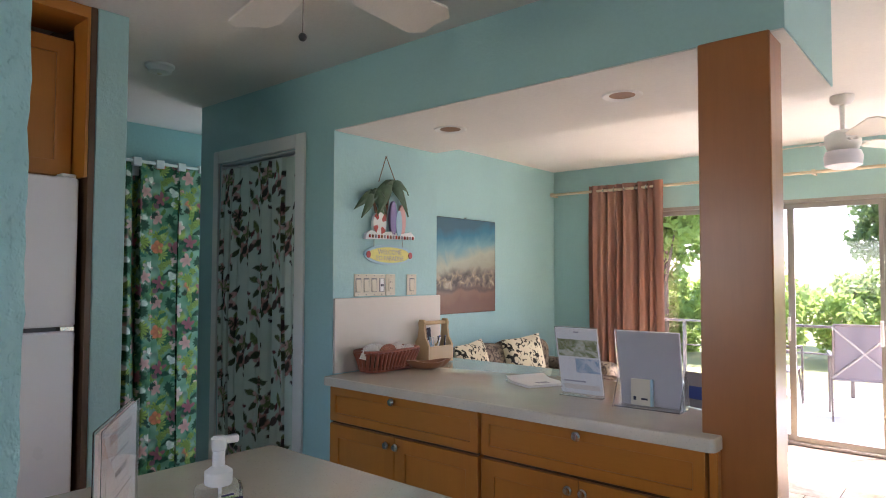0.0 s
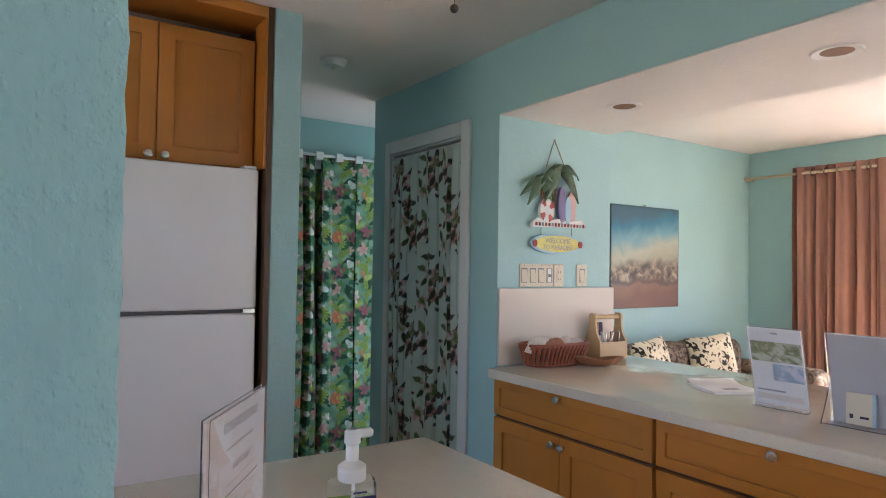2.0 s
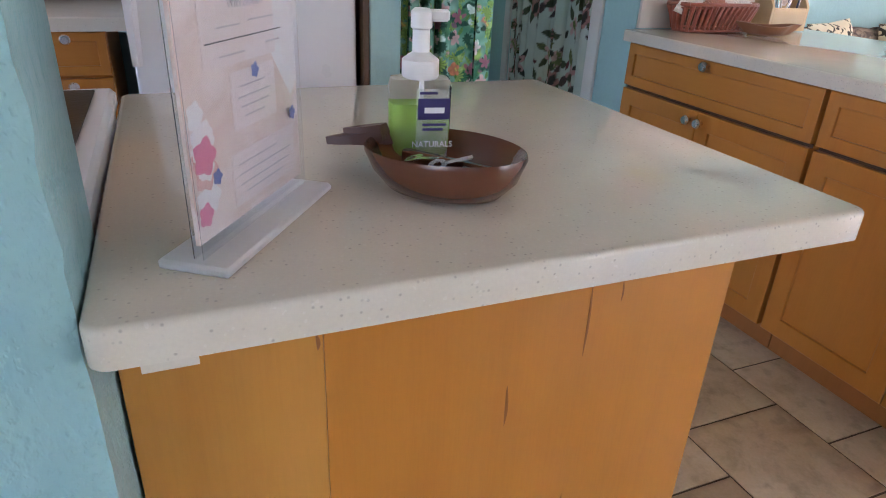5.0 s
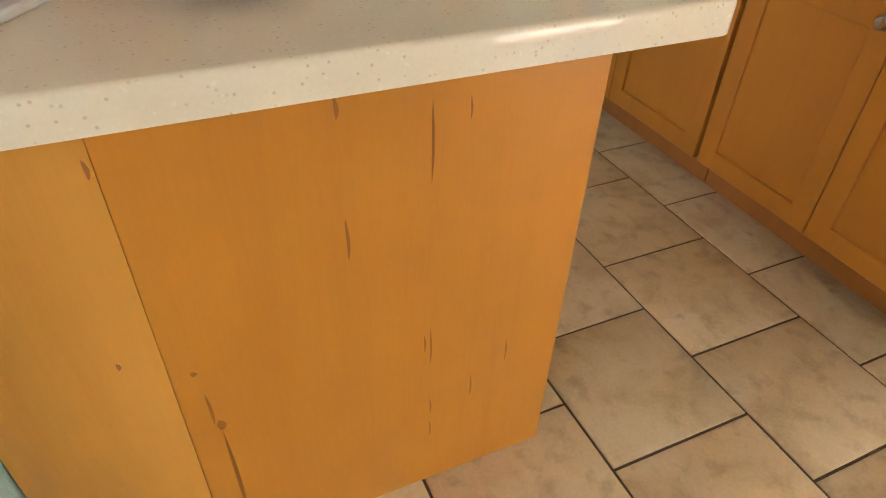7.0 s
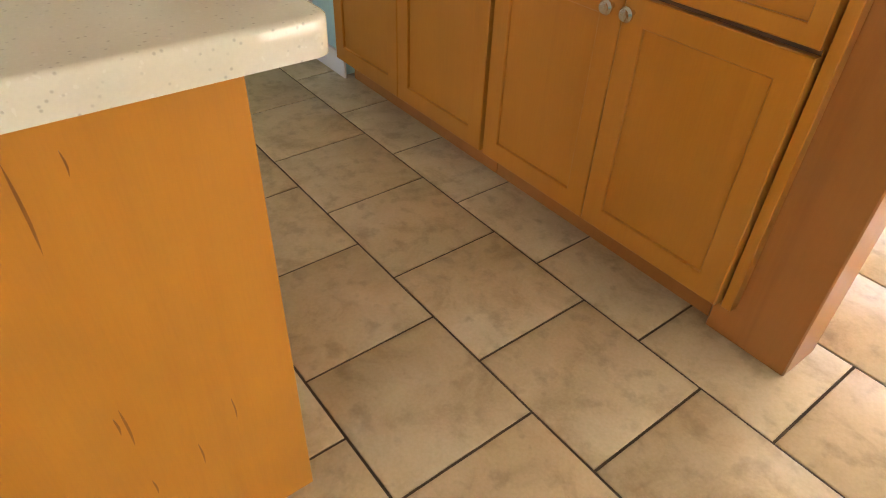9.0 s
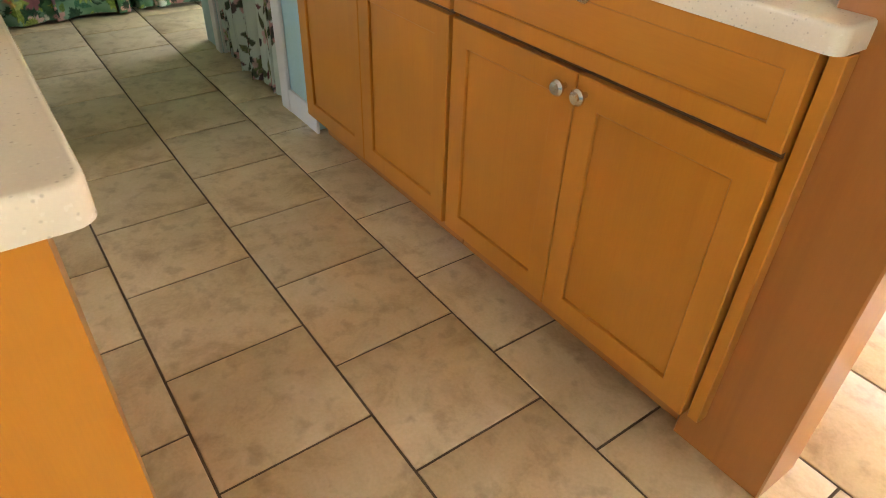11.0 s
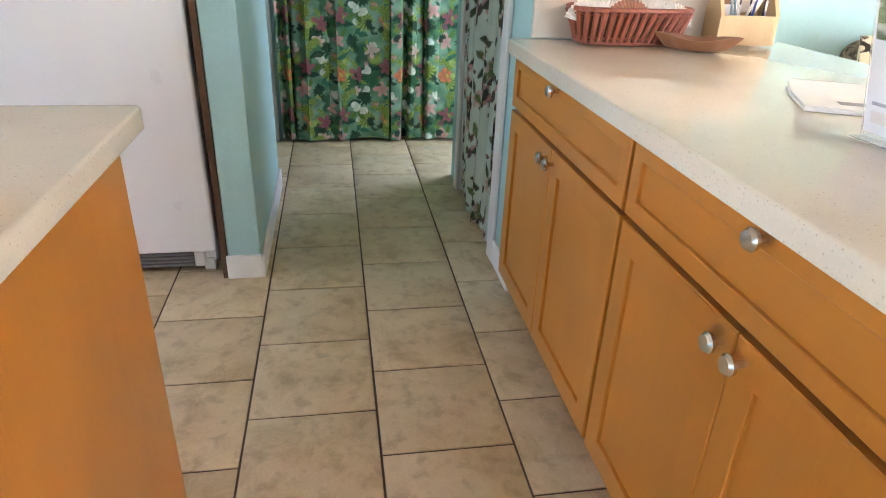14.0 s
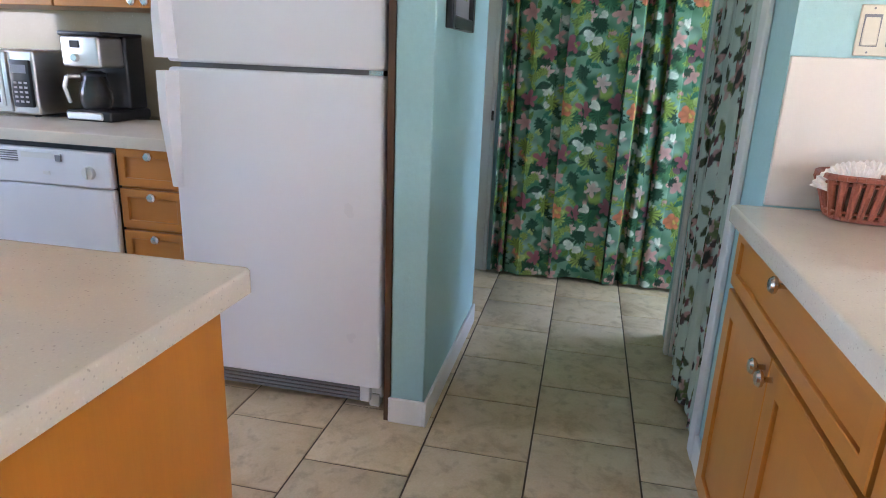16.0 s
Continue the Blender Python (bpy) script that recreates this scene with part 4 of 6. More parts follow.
# ---- wall fittings ----
def switch_plate(y0, y1, gangs):
    ob = thing("switch_plate", (-2.16, (y0 + y1) / 2, 1.282), "ivory wall plate with rocker switches" if "outlet" not in gangs else "ivory wall plate with rocker switches and an outlet", "light switch")
    part("plate", boxes((-2.1595, -2.153, y0, y1, 1.283, 1.396), bevel=0.002), M_IVORY, ob)
    step = (y1 - y0) / len(gangs)
    for i, g in enumerate(gangs):
        c = y0 + step * (i + 0.5)
        if g != "outlet":
            # raised grey sheet whose rim paints the shaded gap round the rocker
            part("recess", boxes((-2.1535, -2.1518, c - 0.0185, c + 0.0185, 1.304, 1.375)), M_SEAL, ob)
        if g == "rocker":
            bm = bmesh.new()
            box(bm, -2.154, -2.148, c - 0.0165, c + 0.0165, 1.306, 1.373, 0.0015)
            for v in bm.verts:
                if v.co.x > -2.15 and v.co.z > 1.34:
                    v.co.x -= 0.004
            part("rocker", bm, M_IVORY, ob)
        elif g == "slider":
            part("slot", boxes((-2.154, -2.1515, c - 0.012, c + 0.012, 1.306, 1.373)), M_WHITE, ob)
            part("slide_knob", boxes((-2.153, -2.146, c - 0.008, c + 0.008, 1.332, 1.345), bevel=0.001), M_SEAL, ob)
        else:
            f = part("outlet", boxes((-2.154, -2.150, c - 0.0165, c + 0.0165, 1.306, 1.373), bevel=0.0015), M_IVORY, ob)
            for z in (1.322, 1.356):
                for dy in (-0.006, 0.006):
                    part("slit", boxes((-2.1505, -2.1495, c + dy - 0.0012, c + dy + 0.0012, z - 0.005, z + 0.005)), M_INK, f)
        for z in (1.291, 1.388):
            part("screw", tube(bmesh.new(), (-2.154, c, z), (-2.1522, c, z), 0.0025, n=8), M_SEAL, ob)


switch_plate(2.703, 2.922, ["rocker", "rocker", "rocker", "slider"])
switch_plate(2.926, 2.996, ["outlet"])
switch_plate(3.087, 3.163, ["rocker"])


def welcome_sign():
    """Built facing +x; r runs along the wall, z up."""
    ob = thing("welcome_sign", (-2.155, 2.96, 1.45), "painted metal palm tree welcome sign hung on a cord", "wall decoration")

    def slab(name, outline, x0, depth, material, parent=ob, label=""):
        bm = bmesh.new()
        m = Matrix(((0, 1, 0, x0), (1, 0, 0, 0), (0, 0, 1, 0), (0, 0, 0, 1)))
        prism(bm, outline, depth, m)
        return part(name, bm, material, parent, label)

    def oval(cy, cz, ry, rz, n=28):
        return [(cy + ry * math.cos(2 * math.pi * i / n), cz + rz * math.sin(2 * math.pi * i / n)) for i in range(n)]

    cord = bmesh.new()
    tube(cord, (-2.152, 2.955, 2.02), (-2.150, 2.90, 1.88), 0.0022, n=6)
    tube(cord, (-2.152, 2.955, 2.02), (-2.150, 3.03, 1.88), 0.0022, n=6)
    part("cord", cord, M_TRUNKBROWN, ob)
    part("nail", tube(bmesh.new(), (-2.16, 2.955, 2.02), (-2.146, 2.955, 2.02), 0.003, n=8), M_NICKEL, ob)
    # palms: curved trunk and drooping fronds
    rng = random.Random(2)
    for (by, bz), (ty, tz), r in (((2.93, 1.60), (2.975, 1.865), 0.145), ((2.90, 1.60), (2.845, 1.805), 0.115)):
        bm = bmesh.new()
        pts = [Vector((-2.142, by + (ty - by) * k ** 1.5, bz + (tz - bz) * k)) for k in (0, 0.25, 0.5, 0.75, 1)]
        for a, b in zip(pts, pts[1:]):
            tube(bm, a, b, 0.009, 0.008, 8)
        part("trunk", bm, M_TRUNKBROWN, ob)
        for i in range(9):
            ang = radians(-35 + i * 31 + rng.uniform(-8, 8))
            L = r * rng.uniform(0.85, 1.1)
            bm = bmesh.new()
            prev = None
            for k in range(7):
                f = k / 6
                y = ty + math.cos(ang) * L * f
                z = tz + math.sin(ang) * L * f * 0.75 - 0.07 * f * f * (r / 0.1)
                w = 0.027 * math.sin(math.pi * min(1, f * 0.9 + 0.1)) + 0.002
                x = -2.138 + 0.018 * math.sin(math.pi * f) + 0.006 * (i % 3)
                nrm = Vector((0, -math.sin(ang), math.cos(ang)))
                c = Vector((x, y, z))
                ring = [bm.verts.new(c + nrm * w - Vector((0.005, 0, 0))), bm.verts.new(c + Vector((0.003, 0, 0))), bm.verts.new(c - nrm * w - Vector((0.005, 0, 0))), bm.verts.new(c - Vector((0.006, 0, 0)))]
                if prev:
                    for q in range(4):
                        bm.faces.new((prev[q], prev[(q + 1) % 4], ring[(q + 1) % 4], ring[q]))
                else:
                    bm.faces.new(ring)
                prev = ring
            bm.faces.new(prev[::-1])
            part("frond", bm, M_PALMGREEN, ob)
    slab("surfboard", oval(2.995, 1.69, 0.024, 0.095), -2.148, 0.016, M_PURPLE)
    slab("surfboard", oval(3.035, 1.665, 0.022, 0.072), -2.146, 0.016, M_SKYBLUE)
    slab("surfboard", oval(3.068, 1.685, 0.026, 0.085), -2.152, 0.014, M_PINK)
    ring = slab("life_ring", oval(2.89, 1.66, 0.047, 0.058), -2.146, 0.018, M_PAPER, label="red and white life ring")
    for a in (0.6, 2.2, 3.8, 5.3):
        o = [(2.89 + 0.048 * math.cos(a + d) * q, 1.66 + 0.059 * math.sin(a + d) * q) for q, d in ((0.45, -0.3), (1.0, -0.35), (1.0, 0.0), (1.0, 0.35), (0.45, 0.3))]
        slab("red_band", o, -2.129, 0.002, M_RED, ring)
    base = slab("base", [(2.795, 1.575), (3.155, 1.585), (3.16, 1.60), (3.13, 1.625), (3.05, 1.61), (2.98, 1.622), (2.90, 1.608), (2.83, 1.622), (2.80, 1.60)], -2.152, 0.02, M_PAPER, label="rocky painted base")
    for i in range(16):
        y = 2.815 + i * 0.0215
        part("pebble", boxes((-2.134, -2.128, y, y + 0.013, 1.583, 1.600), bevel=0.002), (M_RED, M_TRUNKBROWN, M_GREY_INK)[i % 3], base)
    for y in (2.865, 3.075):
        part("hanger_wire", tube(bmesh.new(), (-2.146, y, 1.578), (-2.146, y, 1.53), 0.0015, n=6), M_TRUNKBROWN, ob)
    plaque = slab("plaque", oval(2.975, 1.497, 0.178, 0.052, 40), -2.154, 0.012, M_SKYBLUE, label="oval blue-edged plaque")
    slab("plaque_face", oval(2.975, 1.497, 0.155, 0.041, 40), -2.142, 0.003, M_YELLOW, plaque)
    turn = Matrix(((0, 0, 1, -2.1388), (1, 0, 0, 2.975), (0, 1, 0, 1.50), (0, 0, 0, 1)))
    letters("WELCOME", 0.036, M_GREY_INK, plaque, turn)
    letters("TO PARADISE", 0.034, M_GREY_INK, plaque, Matrix.Translation((0, 0, -0.032)) @ turn)
    for y in (2.82, 3.13):
        slab("flower", oval(y, 1.497, 0.014, 0.018, 10), -2.1395, 0.004, M_RED, plaque)
    moved(ob, 0, -0.036)


welcome_sign()


def can_light(x, y):
    zc = 2.0975 + 0.0055 * (x + 2.16)
    ob = thing("recessed_light", (x, y, zc), "round recessed ceiling downlight with a white ring, unlit", "ceiling light", "recessed lights in the beam")
    bm = bmesh.new()
    lathe(bm, [(0.050, -0.001), (0.075, -0.006), (0.080, -0.001), (0.080, 0.0), (0.050, 0.0), (0.050, -0.001)], 32, Matrix.Translation((x, y, zc)))
    part("ring", bm, M_WHITE, ob)
    bm = bmesh.new()
    lathe(bm, [(0.052, -0.0012), (0.045, -0.0008), (0, -0.0006)], 28, Matrix.Translation((x, y, zc)))
    part("lamp_face", bm, M_TRUNKBROWN, ob, "dark brown unlit lamp opening")


can_light(-1.705, 2.912)
can_light(-0.818, 2.905)


# ---- ceiling: fan, dome lamp, smoke alarm ----
def ceiling_fan(at, drop, angles, radius, blade_w, label, light=False, metal=None):
    x, y, z = at
    metal = metal or M_WHITE
    ob = thing("ceiling_fan", (x, y, z), label, "ceiling fan")
    bm = bmesh.new()
    lathe(bm, [(0, 0), (0.065, 0), (0.065, -0.03), (0.045, -0.055), (0.016, -0.06), (0.012, -drop + 0.06), (0.03, -drop + 0.05), (0.0, -drop + 0.05)], 28, Matrix.Translation(at)) if light else lathe(bm, [(0, 0), (0.07, 0), (0.07, -0.05), (0, -0.06)], 28, Matrix.Translation(at))
    part("mount", bm, metal, ob)
    bm = bmesh.new()
    lathe(bm, [(0, 0.06), (0.06, 0.055), (0.095, 0.03), (0.10, -0.02), (0.085, -0.055), (0.05, -0.075), (0, -0.08)], 32, Matrix.Translation((x, y, z - drop + (0.0 if light else 0.085))))
    part("motor", bm, metal, ob)
    for a in angles:
        c, s = math.cos(radians(a)), math.sin(radians(a))
        turn = Matrix.Translation((x, y, z - drop - 0.012)) @ pose(0, 0, 0, 0, 0, a) @ pose(0, 0, 0, -11, 0, 0)
        arm = bmesh.new()
        hoop = []
        for k in range(12):
            t = 2 * math.pi * k / 12
            c = Vector((0.155 + 0.035 * math.cos(t), 0.03 * math.sin(t), 0.002))
            side = Vector((math.cos(t), math.sin(t), 0))
            hoop.append([arm.verts.new(turn @ (c + side * (0.006 * math.cos(q)) + Vector((0, 0, 0.006 * math.sin(q))))) for q in (0, 1.57, 3.14, 4.71)])
        for p, q in zip(hoop, hoop[1:] + hoop[:1]):
            for m4 in range(4):
                arm.faces.new((p[m4], p[(m4 + 1) % 4], q[(m4 + 1) % 4], q[m4]))
        tube(arm, turn @ Vector((0.07, 0, 0)), turn @ Vector((0.13, 0, 0.002)), 0.011, n=8)
        b = part("blade_arm", arm, metal, ob)
        bm = bmesh.new()
        o = [(0.16, -0.035), (0.20, -blade_w * 0.43), (radius - 0.05, -blade_w * 0.55), (radius, -blade_w * 0.34), (radius - 0.012, 0), (radius, blade_w * 0.34), (radius - 0.05, blade_w * 0.55), (0.20, blade_w * 0.43), (0.16, 0.035)]
        top = [bm.verts.new(turn @ Vector((p, q, 0.008))) for p, q in o]
        low = [bm.verts.new(turn @ Vector((p, q, 0.001))) for p, q in o]
        bm.faces.new(top)
        bm.faces.new(low[::-1])
        for i in range(len(o)):
            j = (i + 1) % len(o)
            bm.faces.new((low[i], low[j], top[j], top[i]))
        part("blade", bm, M_BAMBOO, b)
    if light:
        bm = bmesh.new()
        lathe(bm, [(0, -0.08), (0.095, -0.07), (0.105, -0.10), (0.10, -0.155), (0.06, -0.175), (0, -0.178)], 32, Matrix.Translation((x, y, z - drop)))
        part("lamp_bowl", bm, M_FROST, ob, "frosted glass lamp bowl")
    else:
        px_, py_ = x, y - 0.035
        part("pull_chain", tube(bmesh.new(), (px_, py_, z - drop - 0.06), (px_, py_, z - drop - 0.20), 0.0014, n=6), M_CHAIN, ob)
        bm = bmesh.new()
        bmesh.ops.create_uvsphere(bm, u_segments=14, v_segments=10, radius=0.011, matrix=Matrix.Translation((px_, py_, z - drop - 0.205)))
        part("pull_ball", bm, M_BLACK, ob, "small black pull ball")


ceiling_fan((-1.08, 1.59, CEIL), 0.205, (90, 166, 270, 346), 0.50, 0.16, "white ceiling fan with paddle blades and a pull chain")
ceiling_fan((-0.38, 5.05, CEIL_LIVING), 0.27, (172, 297, 52), 0.60, 0.13, "white ceiling fan with a frosted lamp bowl", True)


def dome_lamp():
    ob = thing("ceiling_lamp", (-1.90, 1.27, CEIL), "round flush ceiling lamp with frosted dome and metal rim, unlit", "ceiling lamp")
    m = Matrix.Translation((-1.90, 1.27, CEIL))
    part("rim", lathe(bmesh.new(), [(0.165, 0), (0.20, 0), (0.205, -0.02), (0.198, -0.034), (0.185, -0.036), (0.165, -0.02)], 48, m), M_NICKEL, ob, "brushed metal rim")
    part("dome", lathe(bmesh.new(), [(0.187, -0.034), (0.17, -0.06), (0.13, -0.085), (0.07, -0.10), (0, -0.105)], 48, m), M_FROST, ob)


dome_lamp()


def smoke_alarm():
    ob = thing("smoke_alarm", (-2.815, 2.01, CEIL), "round white smoke alarm on the ceiling", "smoke alarm")
    m = Matrix.Translation((-2.815, 2.01, CEIL))
    part("case", lathe(bmesh.new(), [(0, 0), (0.068, 0), (0.068, -0.012), (0.056, -0.022), (0.052, -0.036), (0.03, -0.042), (0, -0.042)], 32, m), M_WHITE, ob)
    part("button", lathe(bmesh.new(), [(0.012, -0.041), (0.010, -0.046), (0, -0.046)], 16, m), M_IVORY, ob)


smoke_alarm()


# ---- on the serving counter ----
def wicker_basket():
    ob = local_thing("basket", "red-brown wicker basket filled with sea shells, on the counter", "basket", (-2.058, 2.845, TOP + 0.001), 0)
    lx, ly = 0.062, 0.156
    e = 0.55
    turn = np.linspace(0, 2 * math.pi, 2001)
    ox, oy = np.sign(np.cos(turn)) * np.abs(np.cos(turn)) ** e * lx, np.sign(np.sin(turn)) * np.abs(np.sin(turn)) ** e * ly
    way = np.concatenate([[0], np.cumsum(np.hypot(np.diff(ox), np.diff(oy)))])

    def rim(f, k):
        """A point on the oval wall: f round it, k from the foot to the rim."""
        a = float(np.interp((f % 1.0) * way[-1], way, turn))
        cx, cy = math.copysign(abs(math.cos(a)) ** e, math.cos(a)), math.copysign(abs(math.sin(a)) ** e, math.sin(a))
        g = 1 + 0.20 * k
        return Vector((cx * lx * (1 + 0.3 * k), cy * ly * g, 0.006 + 0.095 * k))

    n = 54
    bm = bmesh.new()
    rows = [[bm.verts.new(Vector((rim(i / n, k / 4).x * 0.95, rim(i / n, k / 4).y * 0.98, rim(i / n, k / 4).z))) for i in range(n)] for k in range(5)]
    for p, q in zip(rows, rows[1:]):
        for i in range(n):
            bm.faces.new((p[i], p[(i + 1) % n], q[(i + 1) % n], q[i]))
    bm.faces.new(rows[0][::-1])
    # lining darkened to draw the gap shadows between the ribs
    part("lining", bm, M_DARKWOOD_SHADE, ob, "dark lining coloured as the shadows in the weave's gaps")
    for i in range(36):
        part("rib", tube(bmesh.new(), rim(i / 36, 0.05), rim(i / 36 + 0.022, 0.95), 0.0075, 0.0098, 7), M_WICKER, ob)
    for k in (0.16, 0.84):
        bm = bmesh.new()
        for i in range(n):
            tube(bm, rim(i / n, k) * 1.02, rim((i + 1) / n, k) * 1.02, 0.0035, n=5)
        part("woven_strand", bm, M_WICKER, ob)
    for k, r in ((0.0, 0.006), (1.0, 0.0075)):
        bm = bmesh.new()
        for i in range(n):
            tube(bm, rim(i / n, k), rim((i + 1) / n, k), r, n=6)
        part("woven_band", bm, M_WICKER, ob)


wicker_basket()


def scallop(at, size, turn, tilt, red=False):
    ob = local_thing("sea_shell", "rust-red fan-shaped sea shell in the basket" if red else "pale ribbed sea shell in the basket", "sea shell", at, turn, "shells in the basket", tilt)
    bm = bmesh.new()
    ribs, rings = 36, 7
    grid = []
    for j in range(rings + 1):
        f = j / rings
        row = []
        for i in range(ribs + 1):
            a = radians(-75 + 150 * i / ribs)
            r = size * f * (1 + 0.035 * math.cos(i * math.pi))
            bulge = 0.32 * size * math.sin(math.pi * min(1, 0.12 + 0.8 * f)) * math.cos(a * 0.9) + 0.012 * size * math.cos(i * math.pi) * f
            row.append(bm.verts.new((bulge, r * math.sin(a), r * math.cos(a))))
        grid.append(row)
    for p, q in zip(grid, grid[1:]):
        for i in range(ribs):
            bm.faces.new((p[i], p[i + 1], q[i + 1], q[i]))
    bmesh.ops.remove_doubles(bm, verts=bm.verts, dist=0.0001)
    geom = bmesh.ops.extrude_face_region(bm, geom=bm.faces[:])
    bmesh.ops.translate(bm, verts=[g for g in geom["geom"] if isinstance(g, bmesh.types.BMVert)], vec=(-0.004, 0, 0))
    part("valve", bm, M_SHELL_RED if red else M_SHELL, ob)


scallop((-2.05, 2.710, TOP + 0.055), 0.082, 10, (0, 8))
scallop((-2.06, 2.765, TOP + 0.05), 0.088, -20, (10, -18))
scallop((-2.04, 2.835, TOP + 0.045), 0.083, 0, (0, -6), True)
scallop((-2.07, 2.910, TOP + 0.045), 0.088, 15, (0, 5))
scallop((-2.05, 2.975, TOP + 0.05), 0.07, -8, (-12, 4))


def wooden_caddy():
    ob = local_thing("wooden_caddy", "pale pine tote caddy with a dowel handle, holding pens and cards", "caddy", (-2.088, 3.235, TOP + 0.001), -4)
    w, d = 0.095, 0.058
    o = [(-d, 0), (d, 0), (d, 0.092), (0.030, 0.135), (0.022, 0.185), (0.026, 0.215), (0.015, 0.232), (-0.015, 0.232), (-0.026, 0.215), (-0.022, 0.185), (-0.030, 0.135), (-d, 0.092)]
    for y in (-w, w - 0.012):
        part("end_panel", prism(bmesh.new(), o, 0.012, Matrix.Translation((0, y, 0))), M_PINE, ob)
    part("front_panel", boxes((d - 0.009, d, -w + 0.012, w - 0.012, 0.0, 0.088), bevel=0.001), M_PINE, ob)
    part("back_panel", boxes((-d, -d + 0.009, -w + 0.012, w - 0.012, 0.0, 0.088), bevel=0.001), M_PINE, ob)
    part("bottom", boxes((-d + 0.009, d - 0.009, -w + 0.012, w - 0.012, 0.002, 0.012)), M_PINE, ob)
    part("dowel", tube(bmesh.new(), (0, -w, 0.212), (0, w, 0.212), 0.011), M_PINE, ob)
    rng = random.Random(3)
    for i in range(8):
        x, y = rng.uniform(0.0, 0.04), rng.uniform(-0.03, 0.07)
        pen = local_thing("pen", "ballpoint pen standing in the wooden caddy", "pen", (-2.088 + x, 3.235 + y, TOP + 0.016), 0, "pens in the caddy", (rng.uniform(-16, 16), rng.uniform(-6, 10)))
        part("barrel", tube(bmesh.new(), (0, 0, 0), (0, 0, 0.125), 0.004, n=8), (M_BLUE_INK, M_PAPER, M_SKYBLUE, M_INK)[i % 4], pen)
        part("clip", boxes((0.004, 0.006, -0.001, 0.001, 0.09, 0.122)), M_NICKEL, pen)
    card = local_thing("brochure", "printed leaflet standing in the wooden caddy", "brochure", (-2.113, 3.205, TOP + 0.014), 0, "", (0, -4))
    part("sheet", boxes((-0.002, 0.002, -0.05, 0.045, 0.0, 0.175)), M_PAPER, card)
    part("photo", boxes((0.0021, 0.0026, -0.047, 0.01, 0.10, 0.17)), M_TRUNKBROWN, card, "dark printed photograph")
    part("photo", boxes((0.0021, 0.0026, 0.012, 0.042, 0.10, 0.17)), M_INK, card)


wooden_caddy()


def wooden_dish():
    ob = local_thing("wooden_dish", "small carved brown wooden dish with handles", "dish", (-1.92, 3.005, TOP + 0.001), 62)
    bm = bmesh.new()
    n = 40

    def ring(k, z):
        out = []
        for i in range(n):
            a = 2 * math.pi * i / n
            ear = 1 + 0.42 * math.exp(-((math.sin(a) / 0.28) ** 2))
            out.append(bm.verts.new((k * 0.088 * ear * math.cos(a), k * 0.058 * math.sin(a), z + 0.012 * (k > 0.8) * math.cos(a) ** 2)))
        return out

    rows = [ring(0.45, 0.0), ring(0.72, 0.008), ring(0.95, 0.026), ring(1.0, 0.034), ring(0.93, 0.034), ring(0.7, 0.016), ring(0.4, 0.012)]
    for p, q in zip(rows, rows[1:]):
        for i in range(n):
            bm.faces.new((p[i], p[(i + 1) % n], q[(i + 1) % n], q[i]))
    bm.faces.new(rows[0][::-1])
    bm.faces.new(rows[-1])
    part("body", bm, M_TEAK, ob)


wooden_dish()


def open_booklet():
    ob = local_thing("booklet", "thin white booklet lying on the counter with a curled cover", "booklet", (-1.262, 2.98, TOP + 0.0005), -25)
    for name, lift, mat in (("pages", 0.0, M_PAPER), ("cover", 0.006, M_PAPER)):
        bm = bmesh.new()
        n = 12
        prev = None
        for k in range(n + 1):
            f = k / n
            x = -0.095 + 0.19 * f
            z = lift + 0.001 + (0.016 if lift else 0.004) * max(0, 1 - f / 0.35) ** 2
            ring = [bm.verts.new((x, -0.10, z)), bm.verts.new((x, 0.10, z)), bm.verts.new((x, 0.10, z + 0.0045)), bm.verts.new((x, -0.10, z + 0.0045))]
            if prev:
                for q in range(4):
                    bm.faces.new((prev[q], prev[(q + 1) % 4], ring[(q + 1) % 4], ring[q]))
            else:
                bm.faces.new(ring)
            prev = ring
        bm.faces.new(prev[::-1])
        c = part(name, bm, mat, ob)
        if lift:
            part("print_mark", boxes((0.03, 0.06, -0.03, 0.03, 0.0117, 0.0121)), M_GREY_INK, c)


open_booklet()


M_FIELD = two_tone("printed_green_view", (0.16, 0.20, 0.05), (0.55, 0.56, 0.42), 22, 0.42, 0.6)
M_SEA = two_tone("printed_blue_view", (0.30, 0.42, 0.56), (0.62, 0.66, 0.72), 18, 0.42, 0.6)


def clear_plates(ob):
    for c in ob.children:
        if c.data.materials[0] == M_CLEAR:
            c.visible_shadow = False
    return ob


